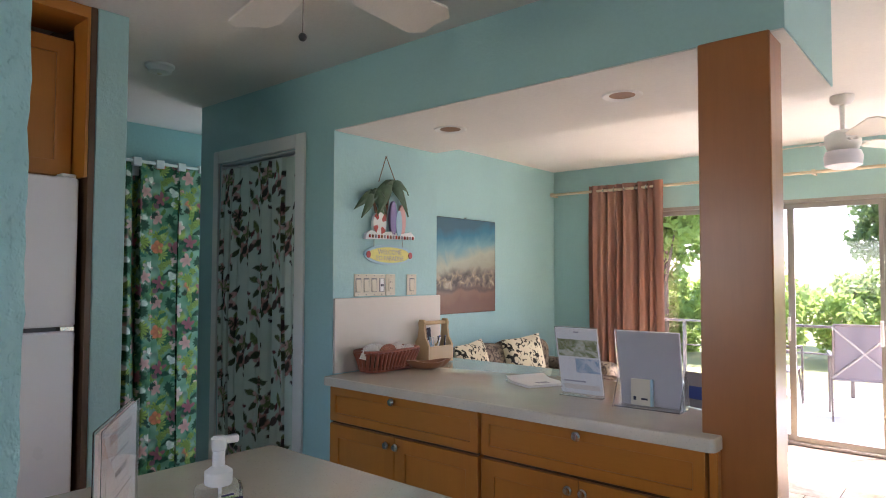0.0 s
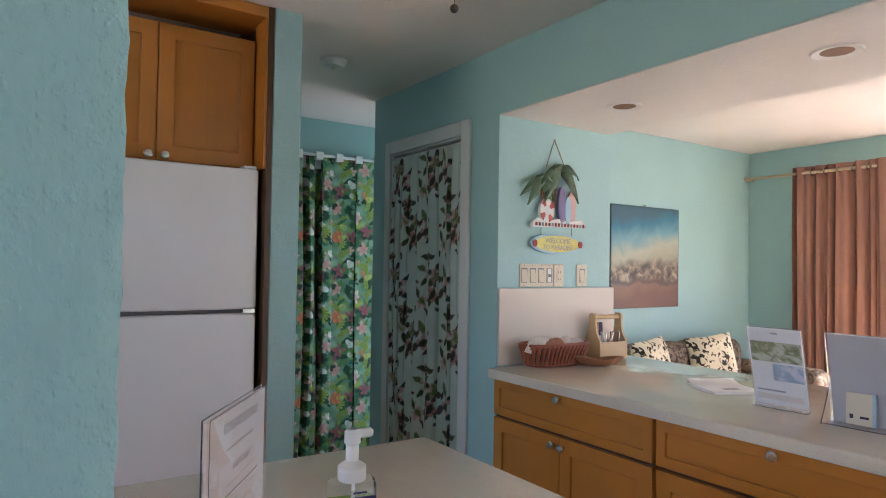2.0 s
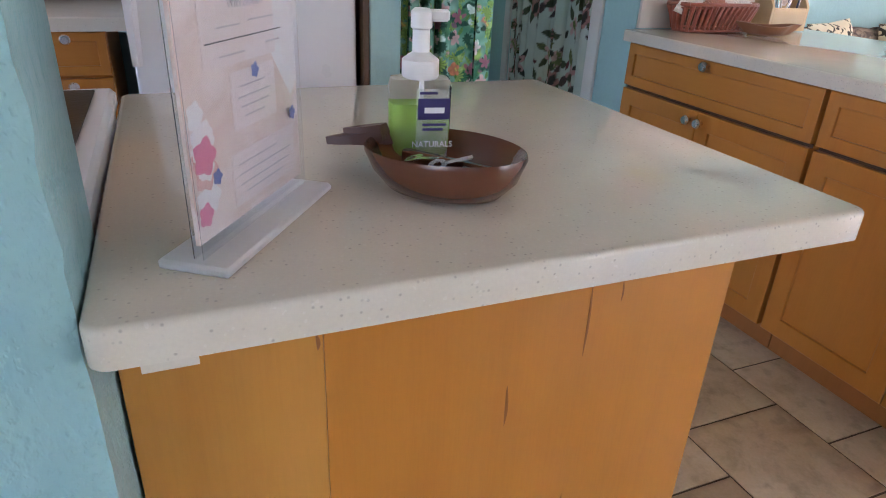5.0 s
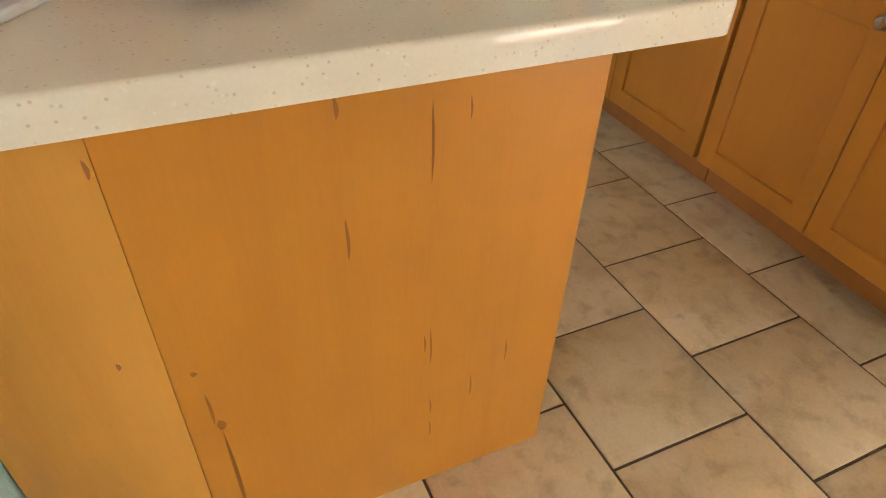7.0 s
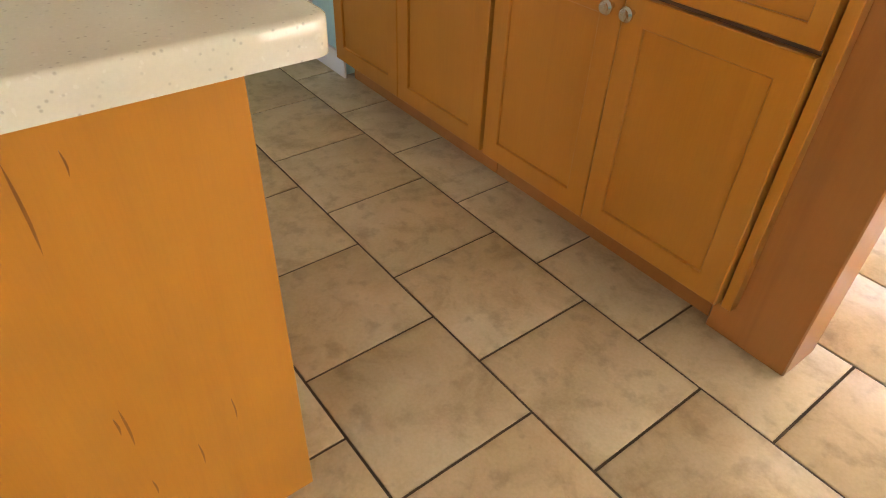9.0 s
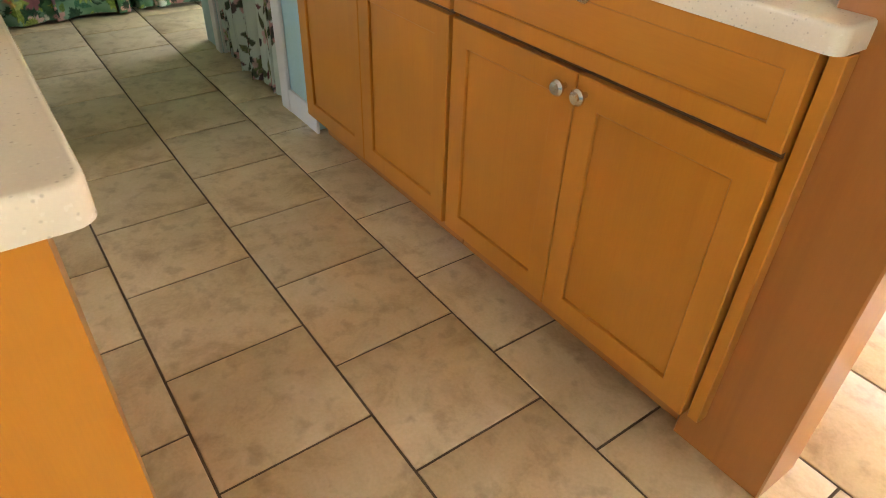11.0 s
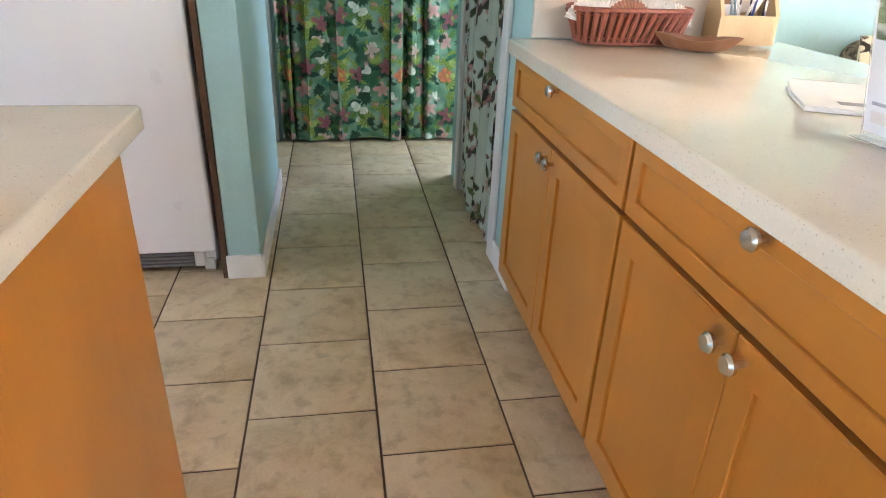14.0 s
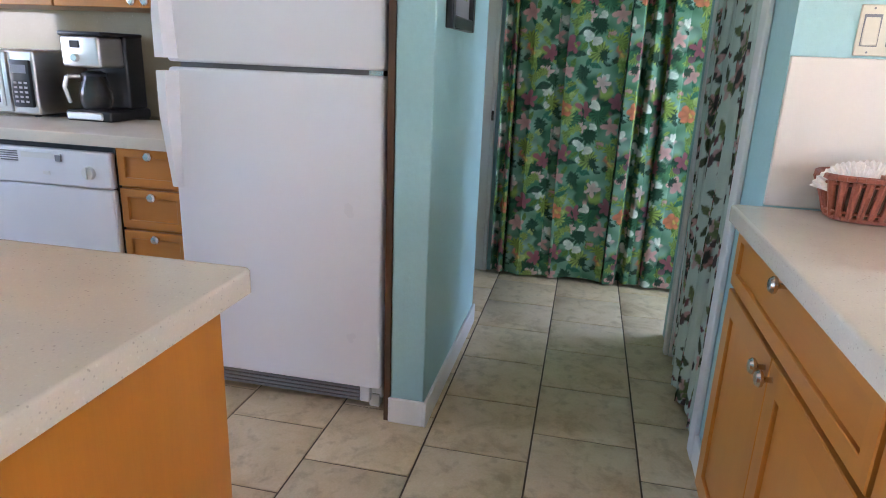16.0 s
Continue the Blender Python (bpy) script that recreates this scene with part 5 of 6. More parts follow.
def leaflet_stand():
    """A slanted clear stand with one printed sheet; local y points away from the kitchen."""
    ob = local_thing("sign_holder", "clear acrylic stand with a printed sheet of photographs, on the counter", "sign holder", (-0.962, 2.845, TOP + 0.001), 3)
    lean = Matrix.Rotation(radians(14), 4, "X")
    bm = box(bmesh.new(), -0.090, 0.090, 0.0, 0.0025, 0.002, 0.285, 0.0008)
    bmesh.ops.transform(bm, matrix=lean, verts=bm.verts)
    part("back_plate", bm, M_CLEAR, ob)
    bm = box(bmesh.new(), -0.090, 0.090, -0.0055, -0.0035, 0.002, 0.285, 0.0008)
    bmesh.ops.transform(bm, matrix=lean, verts=bm.verts)
    part("front_plate", bm, M_CLEAR, ob)
    part("foot", boxes((-0.090, 0.090, -0.030, 0.006, 0.0, 0.0025), bevel=0.0008), M_CLEAR, ob)
    bm = box(bmesh.new(), -0.087, 0.087, -0.003, -0.0005, 0.012, 0.281)
    bmesh.ops.transform(bm, matrix=lean, verts=bm.verts)
    sheet = part("sheet", bm, M_PAPER, ob)
    for (a0, a1, z0, z1), m in (((-0.083, 0.083, 0.165, 0.235), M_FIELD), ((-0.015, 0.083, 0.10, 0.158), M_SEA), ((-0.083, -0.025, 0.105, 0.185), M_PAPER), ((-0.075, 0.075, 0.03, 0.05), M_CREAM), ((-0.075, 0.02, 0.06, 0.066), M_GREY_INK), ((-0.01, 0.012, 0.262, 0.268), M_GREY_INK)):
        bm = box(bmesh.new(), a0, a1, -0.0034, -0.0031, z0, z1)
        bmesh.ops.transform(bm, matrix=lean, verts=bm.verts)
        part("picture_block", bm, m, sheet)
    clear_plates(ob)


leaflet_stand()


def brochure_holder():
    ob = local_thing("brochure_holder", "clear acrylic brochure stand with grey sheet and card pocket", "brochure holder", (-0.676, 2.845, TOP + 0.001), 184)
    lean = Matrix.Rotation(radians(-11), 4, "X")

    def leaned(b):
        bmesh.ops.transform(b, matrix=lean, verts=b.verts)
        return b
    part("back_plate", leaned(box(bmesh.new(), -0.118, 0.118, 0.022, 0.025, 0.002, 0.288, 0.0008)), M_CLEAR, ob)
    part("front_lip", leaned(box(bmesh.new(), -0.118, 0.118, -0.020, -0.0175, 0.002, 0.05, 0.0008)), M_CLEAR, ob)
    for x in (-0.121, 0.118):
        bm = bmesh.new()
        prism(bm, [(-0.02, 0.0), (0.10, 0.0), (0.025, 0.13), (0.0, 0.13)], 0.003, Matrix(((0, 1, 0, x), (1, 0, 0, 0), (0, 0, 1, 0), (0, 0, 0, 1))))
        part("side_fin", bm, M_CLEAR, ob)
    part("foot", boxes((-0.118, 0.118, -0.02, 0.09, 0.0, 0.003), bevel=0.001), M_CLEAR, ob)
    sheet = part("sheet", leaned(box(bmesh.new(), -0.112, 0.112, 0.014, 0.021, 0.006, 0.283)), M_SHEETGREY, ob, "grey backed printed sheet")
    part("white_edge", leaned(box(bmesh.new(), -0.114, -0.112, 0.013, 0.0215, 0.006, 0.284)), M_PAPER, sheet)
    part("white_edge", leaned(box(bmesh.new(), -0.114, 0.114, 0.013, 0.0215, 0.2832, 0.2852)), M_PAPER, sheet)
    clear_plates(ob)
    card = local_thing("card", "small cream business card with a blue edge in the stand", "card", (-0.69, 2.795, TOP + 0.004), 3)
    part("face", (box(bmesh.new(), -0.050, 0.022, -0.004, 0.004, 0.004, 0.098)), M_IVORY, card)
    part("edge", (box(bmesh.new(), 0.022, 0.030, -0.006, 0.008, 0.004, 0.10)), M_SKYBLUE, card)
    part("mark", (box(bmesh.new(), -0.04, -0.03, -0.0048, -0.0041, 0.022, 0.035)), M_INK, card)
    part("mark", (box(bmesh.new(), -0.012, 0.012, -0.0048, -0.0041, 0.024, 0.031)), M_INK, card)
    leaflet = local_thing("leaflet", "dark blue leaflet leaning behind the brochure stand", "leaflet", (-0.545, 2.90, TOP + 0.004), -14, "", (-6, 0))
    part("sheet", boxes((-0.05, 0.035, 0, 0.008, 0, 0.125)), M_GREY_INK, leaflet)
    part("picture_block", boxes((-0.03, 0.03, -0.001, -0.0003, 0.03, 0.075)), M_BLUE_INK, leaflet)


M_SHEETGREY = plain("grey_paper_back", (0.46, 0.45, 0.46), 0.6, var=0.05)
brochure_holder()


# ---- on the island ----
def island_sign():
    ob = local_thing("sign_holder", "clear acrylic T-stand with a pastel wifi welcome sheet, on the island", "sign holder", (-0.624, 0.917, TOP + 0.001), 145)
    # local x runs along the sheet from its far end to its near end, local y away from the reader
    part("foot", boxes((-0.118, 0.118, -0.035, 0.035, 0.0, 0.010), bevel=0.003), M_FOOT, ob)
    part("front_plate", boxes((-0.108, 0.108, -0.0062, -0.0052, 0.008, 0.292), bevel=0.0004), M_CLEAR, ob)
    part("back_plate", boxes((-0.108, 0.108, 0.0022, 0.0042, 0.008, 0.292), bevel=0.0006), M_CLEAR, ob)
    sheet = part("sheet", boxes((-0.105, 0.105, -0.0018, 0.0018, 0.022, 0.288)), M_BLUSH, ob, "blush printed sheet with flowers")

    def block(name, a0, a1, z0, z1, m, lift=0.0002):
        return part(name, boxes((a0, a1, -0.0022 - lift, -0.0019, z0, z1)), m, sheet)

    def swirl(outline, m):
        bm = bmesh.new()
        prism(bm, outline, -0.0003, Matrix.Translation((0, -0.0019, 0)))
        part("marbled_patch", bm, m, sheet)

    swirl([(-0.09, 0.288), (0.105, 0.288), (0.105, 0.13), (0.09, 0.115), (0.055, 0.16), (0.03, 0.20), (-0.03, 0.225), (-0.06, 0.25)], M_PAPER)
    block("panel", -0.07, 0.06, 0.165, 0.225, M_PALEPINK, 0.0003)
    block("panel", -0.03, 0.055, 0.105, 0.158, M_PALEPINK, 0.0003)
    block("panel", -0.04, 0.09, 0.034, 0.085, M_PALEPINK, 0.0003)
    rng = random.Random(7)
    for i in range(16):
        cx, cz, r = rng.uniform(-0.103, -0.075), rng.uniform(0.04, 0.15), rng.uniform(0.010, 0.02)
        cx = max(cx, -0.104 + r)
        pts = [(cx + r * (0.86 + 0.14 * math.cos(5 * a)) * math.cos(a), cz + r * (0.86 + 0.14 * math.cos(5 * a)) * math.sin(a)) for a in [2 * math.pi * k / 20 for k in range(20)]]
        bm = bmesh.new()
        prism(bm, pts, -0.0002, Matrix.Translation((0, -0.0022 - 0.00012 * i, 0)))
        part("petal_patch", bm, (M_PAPER, M_PAPER, M_PINK, M_ROSE)[i % 4 if cz < 0.1 else i % 2], sheet)
    block("rule", -0.065, 0.075, 0.186, 0.1872, M_INK, 0.0006)
    for (a0, a1, z) in ((-0.055, 0.07, 0.262), (-0.045, 0.055, 0.240), (-0.045, -0.005, 0.197), (0.01, 0.06, 0.199), (-0.045, 0.0, 0.173), (0.04, 0.07, 0.176), (-0.015, 0.035, 0.143), (-0.02, 0.045, 0.133), (-0.015, 0.04, 0.124), (-0.01, 0.03, 0.115), (-0.03, 0.05, 0.072), (-0.03, 0.08, 0.062), (-0.03, 0.075, 0.052), (-0.02, 0.06, 0.043)):
        block("text_bar", a0, a1, z, z + (0.012 if z > 0.25 else 0.003 if z > 0.23 else 0.0016), M_PALE_INK, 0.0006)
    for cx, cz in ((0.012, 0.155), (0.085, 0.098), (-0.07, 0.075)):
        pts = [(cx + 0.008 * (0.84 + 0.16 * math.cos(5 * a)) * math.cos(a), cz + 0.008 * (0.84 + 0.16 * math.cos(5 * a)) * math.sin(a)) for a in [2 * math.pi * k / 20 for k in range(20)]]
        bm = bmesh.new()
        prism(bm, pts, -0.0003, Matrix.Translation((0, -0.0046, 0)))
        part("blue_blossom", bm, M_BLUE_INK, sheet)
    read = Matrix(((1, 0, 0, 0.008), (0, 0, -1, -0.0028), (0, 1, 0, 0.212), (0, 0, 0, 1)))
    letters("WIFI LOGIN", 0.012, M_PALE_INK, sheet, read)
    clear_plates(ob)


M_BLUSH = two_tone("blush_marbled_print", (0.70, 0.54, 0.47), (0.80, 0.70, 0.66), 9, 0.35, 0.65, 0.5)
M_PALEPINK = plain("pale_pink_print", (0.78, 0.68, 0.66), 0.5, var=0.03)
M_ROSE = plain("deep_rose_print", (0.72, 0.16, 0.30), 0.5, var=0.1)
island_sign()


def pineapple_bowl():
    ob = local_thing("wooden_bowl", "dark carved pineapple-shaped wooden bowl on the island", "bowl", (-0.670, 1.139, TOP + 0.0005), 36)
    bm = bmesh.new()
    n = 48

    def ring(k, z, dip=0.0):
        out = []
        for i in range(n):
            a = 2 * math.pi * i / n
            taper = 1 + 0.10 * math.cos(a)
            out.append(bm.verts.new((k * 0.102 * math.cos(a) + 0.006, k * 0.079 * math.sin(a) * (2 - taper), z + dip * math.cos(a))))
        return out

    rows = [ring(0.5, 0.0), ring(0.72, 0.006), ring(0.9, 0.026), ring(1.0, 0.050, 0.003), ring(0.985, 0.055, 0.003), ring(0.93, 0.052, 0.003), ring(0.82, 0.030), ring(0.62, 0.013), ring(0.3, 0.010)]
    for p, q in zip(rows, rows[1:]):
        for i in range(n):
            bm.faces.new((p[i], p[(i + 1) % n], q[(i + 1) % n], q[i]))
    bm.faces.new(rows[0][::-1])
    bm.faces.new(rows[-1])
    part("bowl", bm, M_WALNUT, ob)
    part("divider", box(bmesh.new(), -0.055, 0.07, -0.006, 0.006, 0.010, 0.042, 0.003), M_WALNUT, ob)
    for a, L, z in ((-12, 0.092, 0.042), (16, 0.080, 0.048), (-30, 0.070, 0.040), (4, 0.062, 0.054)):
        leaf = bmesh.new()
        m = Matrix.Translation((-0.082, 0, z)) @ pose(0, 0, 0, 0, 14, 180 + a)
        prev = None
        for k in range(7):
            f = k / 6
            w = 0.018 * math.sin(math.pi * (0.22 + 0.72 * f))
            ring4 = [leaf.verts.new(m @ Vector((L * f, -w, 0.004 * f))), leaf.verts.new(m @ Vector((L * f, w, 0.004 * f))), leaf.verts.new(m @ Vector((L * f, w * 0.6, 0.013))), leaf.verts.new(m @ Vector((L * f, -w * 0.6, 0.013)))]
            if prev:
                for q in range(4):
                    leaf.faces.new((prev[q], prev[(q + 1) % 4], ring4[(q + 1) % 4], ring4[q]))
            else:
                leaf.faces.new(ring4)
            prev = ring4
        leaf.faces.new(prev[::-1])
        part("crown_leaf", leaf, M_WALNUT_LEAF, ob)
    for at, turn in (((-0.650, 1.128, TOP + 0.034), 75), ((-0.675, 1.108, TOP + 0.036), 20)):
        key = local_thing("key", "small metal key lying in the wooden bowl", "key", at, turn, "keys in the bowl", (12, -14))
        bm = bmesh.new()
        lathe(bm, [(0.005, 0), (0.0115, 0), (0.0115, 0.002), (0.005, 0.002), (0.005, 0)], 18, Matrix.Translation((0, 0, 0.004)))
        part("bow", bm, M_NICKEL, key)
        part("blade", boxes((0.010, 0.042, -0.0035, 0.0035, 0.0042, 0.0058)), M_NICKEL, key)
    tag = local_thing("key_tag", "pale paper tag lying in the wooden bowl", "tag", (-0.622, 1.165, TOP + 0.036), 60, "", (8, 0))
    part("tag", box(bmesh.new(), -0.018, 0.018, -0.010, 0.010, 0, 0.002, 0.0008), M_IVORY, tag)


pineapple_bowl()


def soap_bottle():
    ob = local_thing("soap_bottle", "clear pump bottle half full of green hand sanitizer, in the bowl", "pump bottle", (-0.748, 1.139, TOP + 0.012), 80)

    def shell(w, d, z0, z1, shrink=0.0):
        bm = bmesh.new()
        rows = []
        prof = [(0.93, z0), (1.0, z0 + 0.006), (1.0, z1 - 0.014), (0.93, z1 - 0.004), (0.45, z1)] if not shrink else [(1.0, z0), (1.0, z1)]
        for k, z in prof:
            rows.append([bm.verts.new((k * w * math.copysign(abs(math.cos(a)) ** 0.45, math.cos(a)), k * d * math.copysign(abs(math.sin(a)) ** 0.45, math.sin(a)), z)) for a in [2 * math.pi * i / 32 for i in range(32)]])
        for p, q in zip(rows, rows[1:]):
            for i in range(32):
                bm.faces.new((p[i], p[(i + 1) % 32], q[(i + 1) % 32], q[i]))
        bm.faces.new(rows[0][::-1])
        bm.faces.new(rows[-1])
        return bm

    part("bottle", shell(0.039, 0.021, 0.0, 0.112), M_BOTTLE, ob).visible_shadow = False
    part("liquid", shell(0.0365, 0.0185, 0.003, 0.078, 1), M_GEL, ob, "green sanitizer gel")
    part("dip_tube", tube(bmesh.new(), (0.002, 0, 0.012), (0.002, 0, 0.11), 0.003, n=8), M_PAPER, ob)
    bm = bmesh.new()
    lathe(bm, [(0.022, 0.108), (0.023, 0.112), (0.023, 0.130), (0.015, 0.136), (0.0105, 0.139), (0.0105, 0.165), (0.013, 0.167), (0.013, 0.185), (0.009, 0.189), (0, 0.189)], 28)
    pump = part("pump", bm, M_WHITE, ob, "white pump head")
    part("spout", box(bmesh.new(), 0.006, 0.034, -0.006, 0.006, 0.174, 0.188, 0.003), M_WHITE, pump)
    part("label", boxes((-0.008, 0.033, -0.0232, -0.0222, 0.010, 0.098)), M_CLEARLABEL, ob)
    part("logo_patch", boxes((-0.006, 0.034, -0.0244, -0.0236, 0.061, 0.087)), M_LABEL_DARK, ob, "dark violet logo patch")
    part("logo_mark", boxes((0.002, 0.027, -0.0252, -0.0246, 0.069, 0.076)), M_PAPER, ob)
    for z, a, b in ((0.053, 0.0, 0.03), (0.047, 0.0, 0.026), (0.014, 0.0, 0.022), (0.092, -0.004, 0.018)):
        part("text_bar", boxes((a, b, -0.0244, -0.0236, z, z + 0.003)), M_LABEL_DARK, ob)
    letters("NATURALS", 0.0105, M_PAPER, ob, Matrix(((1, 0, 0, 0.013), (0, 0, -1, -0.0240), (0, 1, 0, 0.026), (0, 0, 0, 1))))


M_CLEARLABEL = glass("clear_label_film", (0.95, 0.97, 0.93), 0.2, 1.05, 0.85)
soap_bottle()


# ---- on the back worktop ----
def coffee_maker():
    ob = local_thing("coffee_maker", "black and steel drip coffee maker with a glass carafe", "coffee maker", (-2.80, 0.075, TOP), 0)
    part("base", box(bmesh.new(), -0.14, 0.13, -0.10, 0.13, 0, 0.045, 0.012, 3), M_BLACK, ob)
    part("base_trim", box(bmesh.new(), 0.115, 0.136, -0.09, 0.09, 0.006, 0.038, 0.006), M_STEEL, ob)
    part("tower", box(bmesh.new(), -0.14, -0.02, -0.10, 0.115, 0.045, 0.36, 0.012, 3), M_BLACK, ob)
    part("head", box(bmesh.new(), -0.03, 0.125, -0.09, 0.10, 0.225, 0.355, 0.014, 3), M_STEEL, ob, "brushed steel brew head")
    part("lid", box(bmesh.new(), -0.14, 0.128, -0.095, 0.115, 0.355, 0.372, 0.006, 2), M_BLACK, ob)
    part("display", boxes((0.124, 0.1275, -0.04, 0.005, 0.305, 0.335)), M_BLACK, ob)
    part("dial", tube(bmesh.new(), (0.124, -0.015, 0.265), (0.142, -0.015, 0.265), 0.017, 0.015, 20), M_NICKEL, ob)
    c = part("carafe", lathe(bmesh.new(), [(0.0, 0.048), (0.055, 0.05), (0.068, 0.075), (0.066, 0.13), (0.048, 0.175), (0.045, 0.19)], 32, Matrix.Translation((0.05, 0.0, 0))), M_SMOKEGLASS, ob, "dark glass carafe")
    part("carafe_lid", lathe(bmesh.new(), [(0.048, 0.188), (0.05, 0.20), (0.03, 0.21), (0, 0.212)], 28, Matrix.Translation((0.05, 0, 0))), M_BLACK, c)
    bm = bmesh.new()
    pts = [Vector((0.075, -0.05, 0.185)), Vector((0.11, -0.085, 0.185)), Vector((0.118, -0.095, 0.14)), Vector((0.105, -0.085, 0.075))]
    for a, b in zip(pts, pts[1:]):
        tube(bm, a, b, 0.010, n=10)
    part("carafe_handle", bm, M_STEEL, c)
    cord = bmesh.new()
    pts = [Vector((-0.15, -0.09, 0.02)), Vector((-0.19, -0.14, 0.06)), Vector((-0.21, -0.13, 0.18)), Vector((-0.212, -0.10, 0.26))]
    for a, b in zip(pts, pts[1:]):
        tube(cord, a, b, 0.004, n=6)
    part("power_cord", cord, M_BLACK, ob)
    moved(ob, -0.16, -0.085)


coffee_maker()


def microwave():
    ob = local_thing("microwave", "stainless microwave oven with a dark keypad", "microwave", (-2.79, -0.375, TOP), 0)
    part("case", box(bmesh.new(), -0.2, 0.12, -0.25, 0.25, 0.012, 0.285, 0.012, 3), M_STEEL, ob)
    part("door", box(bmesh.new(), 0.115, 0.135, -0.245, 0.12, 0.02, 0.278, 0.008, 2), M_STEEL, ob)
    part("window", boxes((0.134, 0.137, -0.2, 0.08, 0.06, 0.24)), M_BLACK, ob)
    k = part("keypad", box(bmesh.new(), 0.115, 0.137, 0.135, 0.235, 0.045, 0.245, 0.006, 2), M_BLACK, ob)
    for r in range(5):
        for c in range(3):
            part("key", boxes((0.136, 0.1385, 0.15 + c * 0.027, 0.166 + c * 0.027, 0.065 + r * 0.02, 0.074 + r * 0.02)), M_PALE_INK, k)
    part("display", boxes((0.136, 0.1385, 0.15, 0.222, 0.19, 0.225)), M_GREY_INK, k)
    part("handle", tube(bmesh.new(), (0.165, 0.115, 0.05), (0.165, 0.115, 0.25), 0.010), M_STEEL, ob)
    for y in (-0.2, 0.2):
        part("foot", tube(bmesh.new(), (0.08, y, 0), (0.08, y, 0.014), 0.014), M_BLACK, ob)
    moved(ob, -0.16, -0.115)


microwave()


def hall_picture():
    ob = thing("picture_frame", (-2.66, 1.66, 1.33), "small dark framed picture on the hall wall", "picture")
    f = boxes((-2.84, -2.80, 1.6555, 1.68, 1.33, 1.73), (-2.50, -2.46, 1.6555, 1.68, 1.33, 1.73), (-2.80, -2.50, 1.6555, 1.68, 1.33, 1.37), (-2.80, -2.50, 1.6555, 1.68, 1.69, 1.73), bevel=0.003)
    part("frame", f, M_BLACK, ob)
    part("mat", boxes((-2.80, -2.50, 1.658, 1.664, 1.37, 1.69)), M_GREY_INK, ob)
    part("print", boxes((-2.76, -2.54, 1.664, 1.666, 1.43, 1.64)), M_FIELD, ob)


hall_picture()


def strike_plate():
    ob = thing("strike_plate", (-4.108, 1.565, 0.93), "dark brass strike plate on the white door jamb", "strike plate")
    part("plate", boxes((-4.111, -4.098, 1.578, 1.592, 0.905, 0.96), bevel=0.001), M_BRASS, ob)


strike_plate()


# ---- living room ----
def canvas_painting():
    m, nt, b = principled("landscape_painting")
    tc = nt.nodes.new("ShaderNodeTexCoord")
    sep = node(nt, "ShaderNodeSeparateXYZ", [(0, tc.outputs["Generated"])])
    wob = node(nt, "ShaderNodeTexNoise", [("Vector", tc.outputs["Object"])], Scale=4.5, Detail=7.0, Distortion=0.6)
    tilt = node(nt, "ShaderNodeMath", [(0, sep.outputs[1]), (2, sep.outputs[2])])
    tilt.operation = "MULTIPLY_ADD"
    tilt.inputs[1].default_value = -0.16
    add = node(nt, "ShaderNodeMath", [(0, wob.outputs[0]), (2, tilt.outputs[0])])
    add.operation = "MULTIPLY_ADD"
    add.inputs[1].default_value = 0.30
    c = ramp(nt, add.outputs[0], [(0.20, (0.20, 0.11, 0.08)), (0.34, (0.26, 0.16, 0.11)), (0.42, (0.22, 0.19, 0.16)), (0.52, (0.36, 0.36, 0.27)), (0.64, (0.44, 0.47, 0.36)), (0.76, (0.18, 0.36, 0.42)), (0.90, (0.035, 0.20, 0.30)), (1.0, (0.05, 0.13, 0.18))])
    # blossom trees: a ragged band of pale and dusky dabs over a thin dark shore
    lift = node(nt, "ShaderNodeMath", [(0, wob.outputs[0]), (2, sep.outputs[2])])
    lift.operation = "MULTIPLY_ADD"
    lift.inputs[1].default_value = 0.22
    band = ramp(nt, lift.outputs[0], [(0.37, (0, 0, 0)), (0.41, (1, 1, 1)), (0.50, (1, 1, 1)), (0.60, (0, 0, 0))])
    dab = node(nt, "ShaderNodeTexNoise", [("Vector", coords(nt, (1, 1.0, 1.0)))], Scale=13.0, Detail=3.0, Distortion=0.7)
    dabs = ramp(nt, dab.outputs[0], [(0.36, (0.055, 0.05, 0.05)), (0.48, (0.13, 0.115, 0.105)), (0.60, (0.34, 0.27, 0.18)), (0.70, (0.55, 0.48, 0.36))])
    c = mix(nt, mix(nt, 1.0, band, (0.85, 0.85, 0.85), "MULTIPLY"), c, dabs)
    shore = ramp(nt, lift.outputs[0], [(0.345, (0, 0, 0)), (0.375, (0.75, 0.75, 0.75)), (0.405, (0, 0, 0))])
    c = mix(nt, shore, c, (0.09, 0.07, 0.07))
    nt.links.new(c, b.inputs["Base Color"])
    b.inputs["Roughness"].default_value = 0.5
    ob = thing("painting", (-3.236, 4.96, 1.062), "unframed canvas painting of blossom trees under a cloudy blue sky", "painting")
    cv = part("canvas", boxes((-3.235, -3.205, 4.54, 5.378, 1.062, 1.880), bevel=0.003), m, ob)
    edge = boxes((-3.2345, -3.207, 4.536, 4.5395, 1.062, 1.880), (-3.2345, -3.207, 5.3785, 5.382, 1.062, 1.880), (-3.2345, -3.207, 4.54, 5.378, 1.8805, 1.884))
    part("canvas_edge", edge, M_EDGE, ob, "dark painted canvas edge")
    part("nail", tube(bmesh.new(), (-3.236, 4.96, 1.893), (-3.215, 4.96, 1.893), 0.004, n=8), M_BRASS, ob)


M_EDGE = plain("dark_canvas_edge", (0.07, 0.10, 0.11), 0.7, var=0.15)
canvas_painting()


